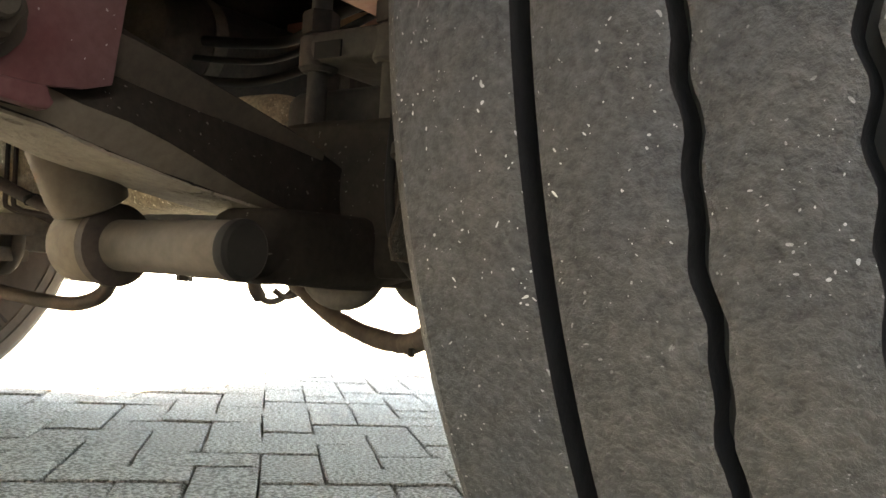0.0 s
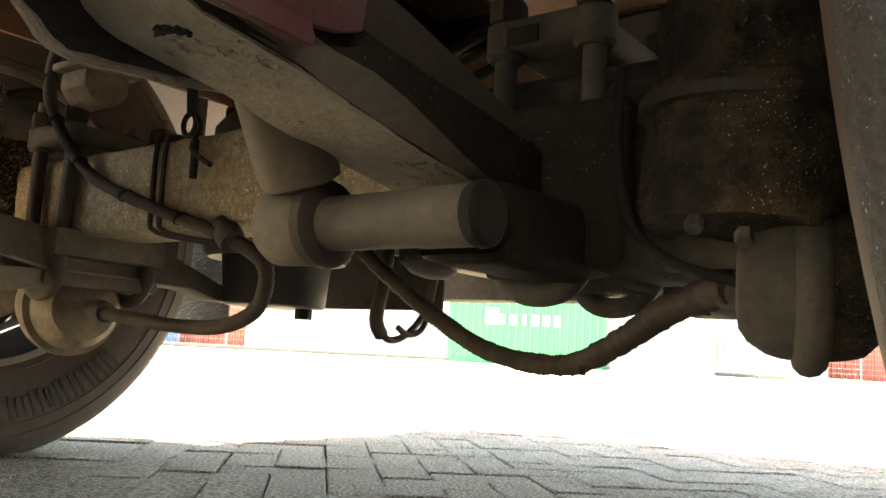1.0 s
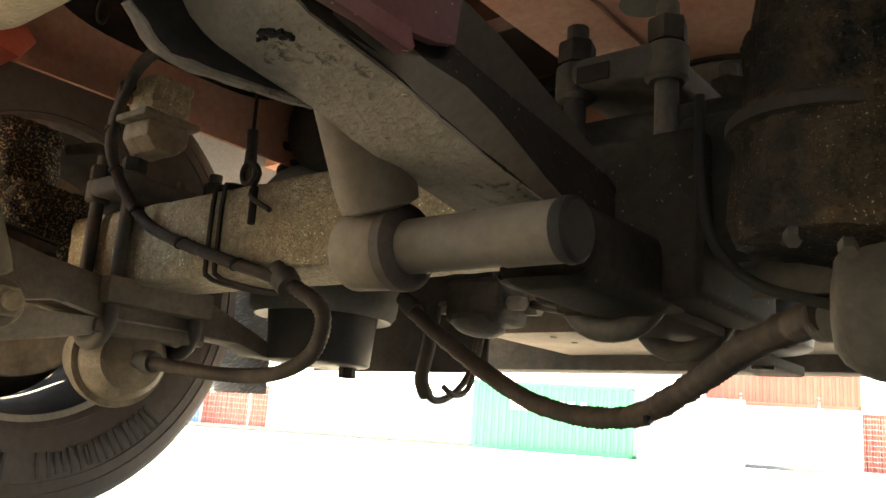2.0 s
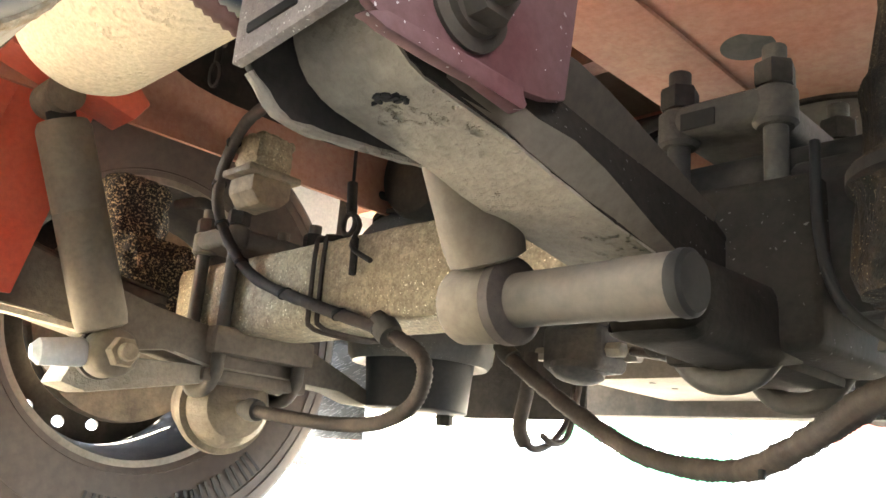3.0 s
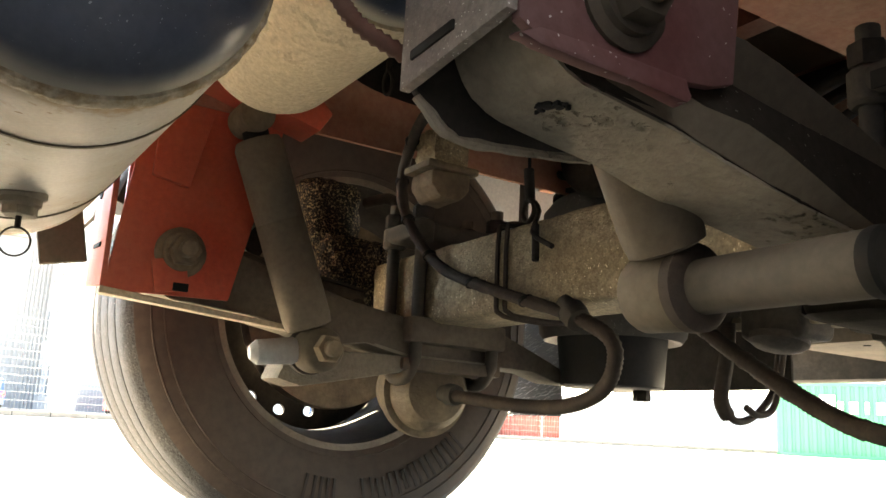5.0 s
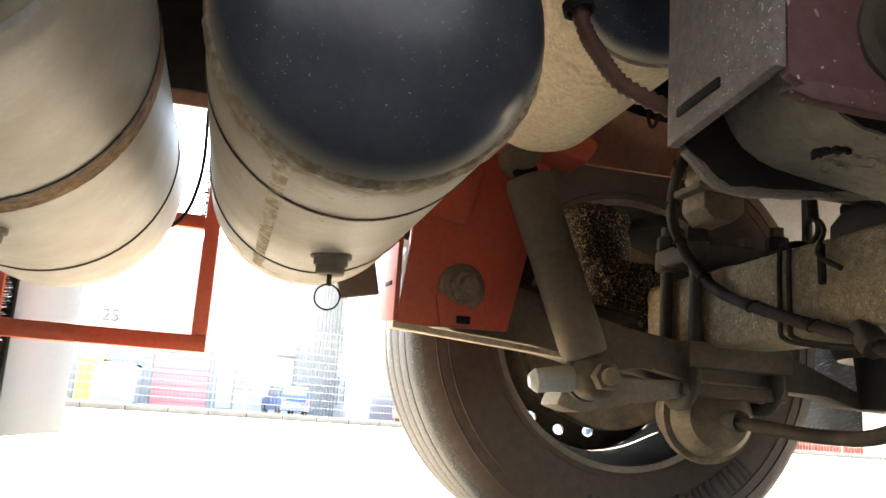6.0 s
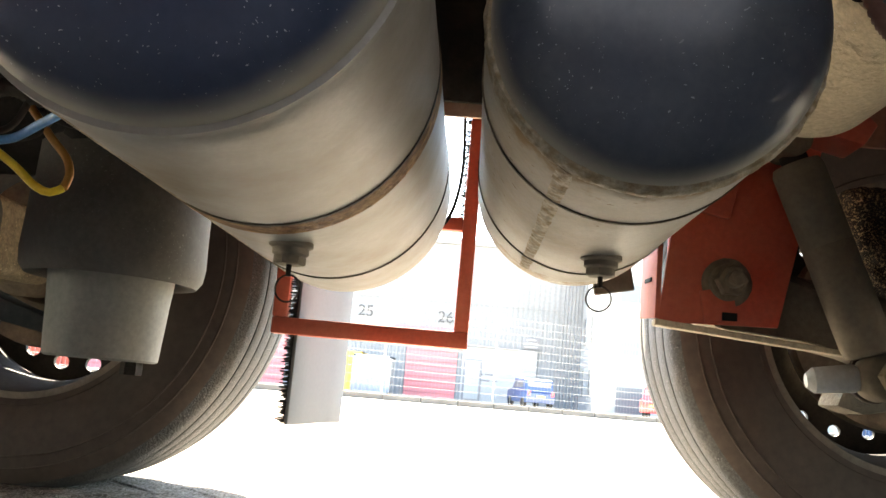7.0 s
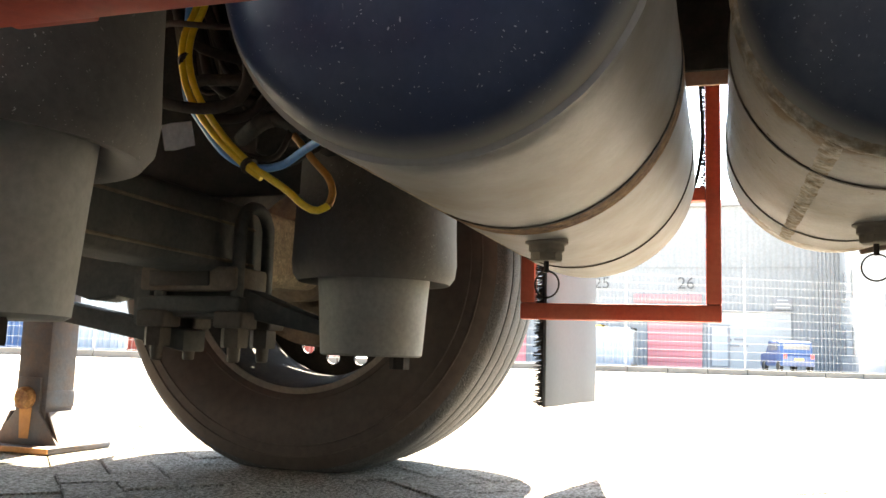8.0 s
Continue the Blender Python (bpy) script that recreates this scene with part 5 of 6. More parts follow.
part("plate", box(B(), (-1.1, 0.3, 0.985), (0.04, 0.012, 0.24), 0.002), M["dark"], hg)


# ---- hoses and cables ----
def hose(name, pts, r, mat, label, cat="hose", **kw):
    bm = sweep(B(), pts, r, **kw)
    ob = part(name, bm, M[mat], None, sharp=70)
    return tagged(ob, label, cat)


CABLE = [(-1.18, 0.55, 0.733), (-1.3, 0.57, 0.73), (-1.4, 0.6, 0.691), (-1.439, 0.62, 0.636), (-1.431, 0.65, 0.572), (-1.365, 0.67, 0.51), (-1.206, 0.672, 0.456), (-1.112, 0.68, 0.428), (-1.051, 0.69, 0.408)]
cab = hose("brake_cable", CABLE, 0.0095, "rubber", "dusty black cable looping down to the axle", "cable", lumps=0.0012)
for i, p in enumerate(smooth_path(CABLE, 0.1)[3:-1:2]):
    d = Vector((0.5, 0, -0.85))
    part("cable_tie", lathe(B(), p - d * 0.003, d, [(0, 0.0098), (0, 0.012), (0.006, 0.012), (0.006, 0.0098)], 14, (False, False)), M["letter"], cab)
hose("brake_hose", [(-1.062, 0.69, 0.412), (-1.011, 0.7, 0.384), (-0.995, 0.7, 0.354), (-1.037, 0.72, 0.317), (-1.126, 0.74, 0.296), (-1.232, 0.75, 0.294), (-1.332, 0.745, 0.301), (-1.48, 0.745, 0.315)], 0.0113, "rubber", "dusty corrugated brake hose curling to the chamber", ribs=0.0018, rib_gap=0.008)
bh = bpy.data.objects["brake_hose"]
for p, d in (((-1.062, 0.69, 0.412), (-0.75, 0.1, 0.6)), ((-1.44, 0.745, 0.312), (-1, 0, 0.09))):
    part("end_fitting", lathe(B(), p, d, [(-0.012, 0.017), (0, 0.019), (0.012, 0.019), (0.016, 0.015), (0.034, 0.014)], 20), M["clamp"], bh, "grimy steel end fitting")
hose("sagging_hose", [(-0.372, 0.63, 0.338), (-0.42, 0.69, 0.336), (-0.477, 0.75, 0.327), (-0.56, 0.84, 0.303), (-0.645, 0.92, 0.279), (-0.70, 0.96, 0.269), (-0.777, 1.0, 0.269), (-0.85, 1.03, 0.278), (-0.92, 1.05, 0.297), (-1.03, 1.08, 0.346), (-1.119, 1.1, 0.394), (-1.18, 1.11, 0.43), (-1.222, 1.12, 0.458)], 0.0150, "rubber", "sagging corrugated black hose below the chassis", ribs=0.0022, rib_gap=0.010, lumps=0.002)
sg = bpy.data.objects["sagging_hose"]
for p, d in (((-0.372, 0.642, 0.335), (1, -0.9, 0)), ((-1.21, 1.117, 0.452), (-0.8, 0.2, 0.55))):
    part("end_fitting", lathe(B(), p, d, [(-0.012, 0.0165), (0, 0.0178), (0.02, 0.0178), (0.024, 0.0155), (0.04, 0.0145)], 20), M["clamp"], sg, "grimy hose end fitting")
tie = part("hose_tie", box(B(), (-0.648, 0.908, 0.264), (0.007, 0.008, 0.012), 0.002), M["letter"])
tagged(tie, "black clip on the sagging hose", "clip")
hose("hose_loop", [(-1.22, 1.19, 0.47), (-1.225, 1.19, 0.405), (-1.24, 1.192, 0.335), (-1.245, 1.215, 0.305)], 0.014, "rubber", "dusty hose bent into a loop below the valve")
hose("wire_loop", [(-1.24, 1.2, 0.315), (-1.24, 1.236, 0.296), (-1.24, 1.29, 0.312), (-1.24, 1.34, 0.36), (-1.24, 1.361, 0.43)], 0.007, "rubber", "thin black air line loop", "cable")
hose("wire_loop", [(-1.20, 1.21, 0.32), (-1.20, 1.245, 0.308), (-1.2, 1.29, 0.33), (-1.2, 1.32, 0.43)], 0.006, "rubber", "thin black air line loop", "cable")
hose("brake_line", [(-0.46, 0.60, 0.52), (-0.455, 0.59, 0.44), (-0.44, 0.585, 0.385), (-0.41, 0.59, 0.355), (-0.37, 0.60, 0.342), (-0.34, 0.61, 0.335)], 0.0045, "letter", "thin black line bending to the near brake", "cable")
hose("sag_line", [(-1.02, 1.22, 0.47), (-0.95, 1.2, 0.455), (-0.88, 1.15, 0.44), (-0.80, 1.08, 0.44), (-0.75, 1.05, 0.48), (-0.73, 1.04, 0.53)], 0.008, "rubber", "grey air line sagging from the valve", "cable")
rc = hose("red_conduit", [(-0.73, 0.125, 0.67), (-0.72, 0.143, 0.585), (-0.70, 0.150, 0.549), (-0.684, 0.160, 0.523), (-0.675, 0.185, 0.508), (-0.673, 0.215, 0.502)], 0.0070, "conduit", "red-brown corrugated cable conduit", "conduit", ribs=0.0018, rib_gap=0.0062)
part("end_fitting", lathe(B(), (-0.6735, 0.205, 0.503), (0.05, 0.98, -0.1), [(-0.004, 0.011), (0, 0.0135), (0.014, 0.0135), (0.018, 0.0105), (0.03, 0.0105)], 18), M["clamp"], rc, "grey push-in fitting")
part("clip", lathe(B(), (-0.722, 0.140, 0.60), (0.12, 0.2, -1), [(0, 0.0105), (0, 0.0128), (0.008, 0.0128), (0.008, 0.0105)], 18, (False, False)), M["letter"], rc, "black retaining clip")
hose("hanging_line", [(-1.55, -0.166, 1.09), (-1.55, -0.167, 0.84), (-1.55, -0.166, 0.754), (-1.55, -0.163, 0.658), (-1.53, -0.175, 0.58), (-1.505, -0.20, 0.54), (-1.49, -0.23, 0.52)], 0.003, "letter", "thin black line hanging behind the tanks", "cable")
hose("drop_wire", [(-1.181, 0.69, 0.80), (-1.174, 0.69, 0.64)], 0.0028, "dark", "thin steel wire hanging from the chassis", "wire")
hk = thing("wire_hook", (-1.17, 0.688, 0.575), "rusty turnbuckle and hook on a hanging wire", "hook")
part("turnbuckle", cyl(B(), (-1.176, 0.69, 0.645), (-1.170, 0.69, 0.595), 0.008, n=12), M["dark"], hk)
part("ring", sweep(B(), [(-1.168 + 0.014 * math.sin(q), 0.686, 0.578 + 0.016 * math.cos(q)) for q in (math.tau * i / 16 for i in range(17))], 0.0042, 8, 0.004), M["dark"], hk)
part("hook", sweep(B(), [(-1.150, 0.684, 0.587), (-1.135, 0.68, 0.57), (-1.14, 0.674, 0.545), (-1.128, 0.668, 0.53), (-1.085, 0.665, 0.508)], 0.0038, 8), M["dark"], hk)
part("tail", cyl(B(), (-1.137, 0.676, 0.55), (-1.130, 0.672, 0.495), 0.0055, n=8), M["dark"], hk)
zp = thing("axle_tie", (-1.215, 0.68, 0.5), "pair of black ties round the axle", "cable tie")
for dx in (0.0, 0.022):
    loop = [(-1.215 - dx, AXLE_Y + a, AXLE_Z + c) for a, c in ((-0.069, -0.03), (-0.069, 0.05), (-0.055, 0.071), (0.055, 0.071), (0.07, 0.05), (0.07, -0.05), (0.055, -0.071), (-0.055, -0.071), (-0.069, -0.05), (-0.069, -0.03))]
    part("band", sweep(B(), loop, 0.004, 6), M["rubber"], zp)

ey = thing("hanging_eye", (-1.072, 0.387, 0.645), "small rusty eye hanging from a pipe clip", "eye bolt")
part("shank", cyl(B(), (-1.072, 0.387, 0.712), (-1.072, 0.387, 0.683), 0.004, n=10), M["dark"], ey)
part("collar", hexnut(B(), (-1.072, 0.387, 0.708), (0, 0, 1), 0.010, 0.014), M["dark"], ey)
part("clip_arm", sweep(B(), [(-1.072, 0.387, 0.722), (-1.06, 0.37, 0.76), (-1.05, 0.34, 0.80)], 0.008, 8), M["dark"], ey)
part("ring", sweep(B(), [(-1.072 + 0.004 * math.sin(q), 0.387 + 0.004 * math.sin(q), 0.668 + 0.015 * math.cos(q)) for q in (math.tau * i / 20 for i in range(21))], 0.0026, 8, 0.004), M["dark"], ey)
tb = thing("marker_bracket", (-1.92, 0.15, 0.52), "dark rounded bracket hanging beside the far wheel", "bracket")
part("plate", box(B(), (-1.92, 0.150, 0.585), (0.012, 0.085, 0.13), 0.005, Matrix.Rotation(radians(12), 4, "X"), 3), M["pin"], tb)
part("stay", box(B(), (-1.92, 0.16, 0.86), (0.02, 0.03, 0.46), 0.003), M["dark"], tb)

# bump stop below the far rail
BSX, BSY = -1.345, 0.638
bs = thing("bump_stop", (BSX, BSY, 0.612), "gritty square bump stop below the chassis rail", "bump stop")
part("block", crumple(box(B(), (BSX, BSY, 0.702), (0.068, 0.068, 0.062), 0.010, seg=3), 0.0050, 110, 4), M["axle"], bs)
part("stem", box(B(), (BSX - 0.035, BSY, 0.730), (0.09, 0.05, 0.012), 0.003), M["drum"], bs)
part("plate", crumple(box(B(), (BSX, BSY, 0.668), (0.082, 0.098, 0.012), 0.004), 0.001, 60, 2), M["drum"], bs)
part("cup", crumple(prism(B(), [(BSY - 0.036, 0.662), (BSY - 0.036, 0.634), (BSY - 0.018, 0.616), (BSY + 0.018, 0.616), (BSY + 0.036, 0.634), (BSY + 0.036, 0.662)], BSX - 0.034, BSX + 0.034, bev=0.005), 0.0018, 70, 3), M["drum"], bs)
sb = thing("shock_bracket", (XC - 0.345, 0.30, 0.70), "dusty red bracket for the shock absorber's top", "bracket")
part("plate", prism(B(), [(0.24, 0.735), (0.42, 0.69), (0.44, 0.722), (0.40, 0.76), (0.24, 0.78)], XC - 0.375, XC - 0.30, bev=0.004), M["red"], sb)

for k, (ya, za, yb, zb) in enumerate(((0.30, 0.534, 0.62, 0.487), (0.30, 0.487, 0.62, 0.420))):
    ab = thing("stay_bar", (-1.565, 0.30, za - 0.012), "dusty flat stay bar behind the far shock absorber", "bar", "stay bars")
    part("bar", prism(B(), [(ya, za), (yb, zb), (yb, zb - 0.020), (ya, za - 0.020)], -1.572, -1.558, bev=0.002), M["arm_grey"], ab)
    part("top_edge", prism(B(), [(ya, za + 0.005), (yb, zb + 0.005), (yb, zb + 0.0005), (ya, za + 0.0005)], -1.590, -1.552, bev=0.001), M["pin"], ab, "pale dusty upper flange")
rod = thing("stay_rod", (-1.55, 0.36, 0.49), "thin dusty stay rod beside the far wheel", "rod")
part("rod", cyl(B(), (-1.555, 0.30, 0.543), (-1.55, 0.60, 0.452), 0.011, n=14), M["pin"], rod)
part("eye", lathe(B(), (-1.57, 0.60, 0.452), (1, 0, 0), [(0, 0.012), (0, 0.02), (0.03, 0.02), (0.03, 0.012)], 20, (False, False)), M["pin"], rod)

for k, z in enumerate((0.70, 0.735, 0.765)):
    hose("air_line", [(-1.43, 0.95 + 0.03 * k, z + 0.05), (-1.3, 1.0, z + 0.01), (-1.1, 1.02 + 0.03 * k, z - 0.02 + 0.01 * k), (-0.9, 1.0, z), (-0.74, 0.97 + 0.02 * k, z + 0.04)], (0.008, 0.006, 0.010)[k], "letter", "black air line strung above the axle", "air line")

# valve block behind the axle
vb = thing("air_valve", (-1.12, 1.2, 0.45), "dusty cast air valve with brass fittings", "valve")
part("valve_body", crumple(box(B(), (-1.12, 1.22, 0.475), (0.13, 0.10, 0.085), 0.02, seg=3), 0.003, 40, 2), M["clamp"], vb)
part("cover", lathe(B(), (-1.12, 1.2, 0.44), (0, -0.2, -1), [(0, 0.05), (0.012, 0.05), (0.02, 0.04), (0.026, 0.02)], 28), M["clamp"], vb)
for dx, dy in ((0.07, -0.01), (0.065, 0.05), (-0.07, 0.0)):
    part("fitting", hexnut(B(), (-1.12 + dx * 0.9, 1.21 + dy, 0.47), (1 if dx > 0 else -1, -0.1, -0.05), 0.014, 0.035), M["brass"], vb)
rp = thing("rear_panel", (XC + 0.05, 1.55, 0.56), "dark steel panel across the chassis behind the valve", "panel")
# Raised and widened past the panel itself to darken the space behind.
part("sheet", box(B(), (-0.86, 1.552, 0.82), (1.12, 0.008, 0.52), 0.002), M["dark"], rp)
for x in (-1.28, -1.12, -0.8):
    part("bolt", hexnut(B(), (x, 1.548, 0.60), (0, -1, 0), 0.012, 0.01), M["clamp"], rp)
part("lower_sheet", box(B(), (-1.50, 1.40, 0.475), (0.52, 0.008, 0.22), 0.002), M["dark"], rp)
part("sheet_stay", box(B(), (-1.40, 1.475, 0.56), (0.03, 0.15, 0.012), 0.002), M["dark"], rp)
# Added dark drum that covers the red web and darkens this space.
rb = thing("reservoir", (-1.35, 1.2, 0.68), "black drum shape added to darken the inside of the far rail", "air tank")
part("shell", lathe(B(), (-1.325, 0.93, 0.78), (0, 1, 0), [(0, 0.05), (0.015, 0.085), (0.03, 0.092), (0.57, 0.092), (0.585, 0.085), (0.60, 0.05)], 36), M["dark"], rb)
for y in (1.05, 1.4):
    part("strap", lathe(B(), (-1.325, y, 0.78), (0, 1, 0), [(0, 0.091), (0, 0.095), (0.03, 0.095), (0.03, 0.091)], 36, (False, False)), M["clamp"], rb)
pl = thing("perforated_beam", (XC + 0.02, 1.72, 0.478), "grey dusty cross beam with small punched holes", "beam")
part("channel", prism(B(), [(1.60, 0.478), (2.02, 0.478), (2.02, 0.60), (2.01, 0.60), (2.01, 0.488), (1.61, 0.488), (1.61, 0.60), (1.60, 0.60)], XC - 0.36, XC + 0.40, bev=0.003), M["arm_grey"], pl)
for i in range(6):
    for j in range(2):
        # Shallow black discs, coloured for the shade inside punched holes.
        part("hole", cyl(B(), (XC - 0.2 + i * 0.10, 1.67 + j * 0.1, 0.4785), (XC - 0.2 + i * 0.10, 1.67 + j * 0.1, 0.4765), 0.008, n=12), M["letter"], pl)
for s in (-1, 1):
    part("leg", box(B(), (XC + s * 0.35, 1.73, 0.67), (0.012, 0.2, 0.16), 0.002), M["shock"], pl)

# coloured air lines beside the back axle
hose("yellow_line", [(-1.17, -0.86, 0.93), (-1.15, -0.853, 0.802), (-1.15, -0.873, 0.752), (-1.15, -0.875, 0.709), (-1.15, -0.856, 0.657), (-1.15, -0.81, 0.595), (-1.15, -0.76, 0.55), (-1.142, -0.702, 0.513), (-1.138, -0.669, 0.488), (-1.138, -0.649, 0.4815), (-1.141, -0.635, 0.489)], 0.0052, "yellow", "yellow plastic air line hanging in a loop", "air line")
hose("yellow_line", [(-1.17, -0.875, 0.93), (-1.15, -0.866, 0.803), (-1.15, -0.885, 0.753), (-1.15, -0.887, 0.71), (-1.15, -0.87, 0.657), (-1.15, -0.828, 0.601), (-1.15, -0.775, 0.553), (-1.152, -0.745, 0.532)], 0.0052, "yellow", "yellow plastic air line tied to another", "air line")
hose("orange_line", [(-1.141, -0.635, 0.489), (-1.147, -0.633, 0.506), (-1.157, -0.645, 0.530), (-1.165, -0.672, 0.556), (-1.18, -0.701, 0.585), (-1.20, -0.726, 0.608), (-1.26, -0.77, 0.66)], 0.0052, "orange", "dirty orange air line", "air line")
hose("blue_line", [(-1.19, -0.905, 0.93), (-1.165, -0.892, 0.78), (-1.165, -0.892, 0.705), (-1.165, -0.884, 0.658), (-1.162, -0.861, 0.627), (-1.16, -0.815, 0.575), (-1.155, -0.766, 0.549), (-1.14, -0.712, 0.545), (-1.09, -0.648, 0.553), (-1.02, -0.57, 0.562), (-0.95, -0.48, 0.60)], 0.0056, "blue", "blue plastic air line", "air line")
hose("grey_conduit", [(-1.23, -0.83, 0.61), (-1.18, -0.77, 0.618), (-1.17, -0.736, 0.621), (-1.165, -0.70, 0.608), (-1.17, -0.66, 0.60)], 0.0125, "clamp", "grey corrugated conduit behind the air lines", "conduit", ribs=0.003, rib_gap=0.010)
rv = thing("relay_valve", (-1.42, -0.74, 0.62), "dark cast relay valve behind the coloured air lines", "valve")
part("valve_body", crumple(box(B(), (-1.42, -0.76, 0.70), (0.12, 0.26, 0.16), 0.025, seg=3), 0.004, 30, 2), M["dark"], rv)
part("valve_cover", lathe(B(), (-1.40, -0.72, 0.62), (0.2, 0.1, -1), [(-0.03, 0.055), (0.0, 0.055), (0.012, 0.045), (0.018, 0.02)], 28), M["dark"], rv)
for dy in (-0.09, -0.02, 0.06):
    part("fitting", hexnut(B(), (-1.36, -0.74 + dy, 0.68), (1, 0, -0.2), 0.013, 0.03), M["brass"], rv)
# Oversized dark plate, added to hide the rail and darken the background.
part("mount_plate", box(B(), (-1.412, -0.86, 0.83), (0.012, 0.96, 0.54), 0.002), M["dark"], rv)
LOOPS = [[(-1.2, -0.98, 0.70), (-1.14, -0.92, 0.652), (-1.13, -0.85, 0.632), (-1.13, -0.80, 0.632), (-1.13, -0.769, 0.649), (-1.13, -0.762, 0.677), (-1.15, -0.78, 0.72)],
         [(-1.26, -0.90, 0.65), (-1.17, -0.838, 0.626), (-1.17, -0.792, 0.627), (-1.17, -0.761, 0.648), (-1.17, -0.749, 0.672), (-1.19, -0.75, 0.72)],
         [(-1.16, -0.95, 0.765), (-1.12, -0.891, 0.757), (-1.12, -0.834, 0.749), (-1.12, -0.783, 0.742), (-1.14, -0.70, 0.745)],
         [(-1.16, -0.80, 0.575), (-1.17, -0.769, 0.566), (-1.17, -0.742, 0.563), (-1.17, -0.725, 0.576), (-1.17, -0.713, 0.604), (-1.2, -0.72, 0.64)],
         [(-1.18, -0.69, 0.60), (-1.17, -0.683, 0.575), (-1.165, -0.70, 0.556), (-1.17, -0.73, 0.552)]]
for pts, r in zip(LOOPS, (0.0085, 0.0075, 0.0045, 0.0045, 0.0035)):
    hose("black_line", pts, r, "rubber", "grey-black air line bent in a loop", "air line")
lines = random.Random(11)
for k in range(12):
    at = Vector((-1.3 + lines.uniform(-0.1, 0.06), -0.95, 0.80))
    pts = [at + Vector((0, -0.05, 0.15))]
    for q in range(5):
        pts.append(at + Vector((lines.uniform(-0.05, 0.05), 0.07 * q + lines.uniform(-0.02, 0.03), -0.035 * q - lines.uniform(0.0, 0.09) + 0.05 * (q > 3))))
    pts.append(at + Vector((-0.05, 0.44, 0.10)))
    hose("black_line", pts, lines.choice((0.0045, 0.006, 0.009)), "rubber", "black air line in a tangled bundle", "air line")
for p in ((-1.152, -0.881, 0.712), (-1.150, -0.765, 0.550)):
    t = part("cable_tie", lathe(B(), p, (0.3, 0.7, -0.6), [(-0.003, 0.006), (-0.0025, 0.0125), (0.0025, 0.0125), (0.003, 0.006)], 18, (False, False)), M["rubber"])
    tagged(t, "black tie round the air lines", "cable tie")
tg = part("paper_tag", crumple(box(B(), (-1.29, -0.985, 0.640), (0.05, 0.004, 0.045), 0.001, Matrix.Rotation(-0.8, 4, "Z") @ Matrix.Rotation(-0.6, 4, "X") @ Matrix.Rotation(0.3, 4, "Y")), 0.003, 30, 2), M["white"])
tagged(tg, "small white paper tag on the lines", "tag")

# ---- side guard frame, mudflap, landing leg ----
gf = thing("side_guard_frame", (-1.9, -0.34, 0.376), "red square steel frame behind the air tanks", "frame")
FX = -1.9
part("bottom_bar", box(B(), (FX, -0.335, 0.393), (0.035, 0.405, 0.034), 0.004), M["red"], gf)
part("front_post", box(B(), (FX, -0.5225, 0.53), (0.035, 0.030, 0.239), 0.004), M["red"], gf)
part("rear_post", box(B(), (FX, -0.1475, 0.755), (0.035, 0.030, 0.69), 0.004), M["red"], gf)
part("top_bar", box(B(), (FX, -0.335, 0.634), (0.033, 0.345, 0.028), 0.004), M["red"], gf)
br = B()
for i in range(150):
    z = 0.64 + 0.3 * i / 150
    y = -0.163 - random.uniform(0, 0.006)
    cyl(br, (FX + random.uniform(-0.01, 0.01), -0.163, z), (FX, y - 0.006, z + random.uniform(-0.004, 0.004)), 0.0016, 0.0008, n=4)
part("bristles", br, M["brush"], gf, "dark bristle strip")
mf = thing("mudflap", (-2.05, -0.46, 0.195), "grey hanging mudflap with a bristly edge", "mudflap")
fl = B()
prism(fl, [(-1.9, -0.49), (-2.2, -0.426), (-2.199, -0.420), (-1.899, -0.484)], 0.195, 0.62, axis="z", bev=0.0015)
part("sheet", crumple(fl, 0.003, 5, 3), M["flap"], mf)
br = B()
for i in range(260):
    z = 0.198 + 0.4 * i / 260
    ln = random.uniform(0.008, 0.022)
    cyl(br, (-1.903, -0.489, z), (-1.895 + random.uniform(-0.004, 0.004), -0.489 - ln, z + random.uniform(-0.006, 0.003)), 0.0022, 0.0008, n=4)
part("bristles", br, M["brush"], mf, "ragged dark bristles along the edge")
part("stay", prism(B(), [(-2.22, 0.62), (-1.88, 0.62), (-1.88, 0.66), (-2.22, 0.66)], -0.46, -0.44, axis="y", bev=0.004), M["dark"], mf)
part("stay_arm", box(B(), (-1.9, -0.45, 0.86), (0.03, 0.02, 0.42), 0.003), M["dark"], mf)

sf = thing("spray_flap", (-2.04, 1.32, 0.30), "pale bristly spray flap behind the far wheel", "mudflap")
part("sheet", box(B(), (-2.035, 1.324, 0.52), (0.39, 0.006, 0.44), 0.002), M["flap"], sf)
br, bristle = B(), random.Random(5)
for i in range(1500):
    xx, zz = -2.225 + 0.385 * bristle.random(), 0.30 + 0.43 * bristle.random()
    tip = Vector((xx + bristle.uniform(-0.006, 0.006), 1.308 - bristle.uniform(0, 0.008), zz - bristle.uniform(0.0, 0.012)))
    w = 0.0028
    br.faces.new([br.verts.new(p) for p in ((xx - w, 1.322, zz), (xx + w, 1.322, zz), tip)])
part("bristles", br, M["skirt"], sf, "dense pale bristles")
part("stay", box(B(), (-2.035, 1.335, 0.90), (0.03, 0.012, 0.36), 0.002), M["dark"], sf)

LX, LY, LZ = -1.90, -1.762, GROUND_Z
leg = thing("landing_leg", (LX, LY, LZ), "worn steel landing leg standing on a rusty foot", "landing leg")
part("outer_tube", box(B(), (LX, LY, LZ + 0.82), (0.116, 0.116, 0.50), 0.008), M["leg"], leg)
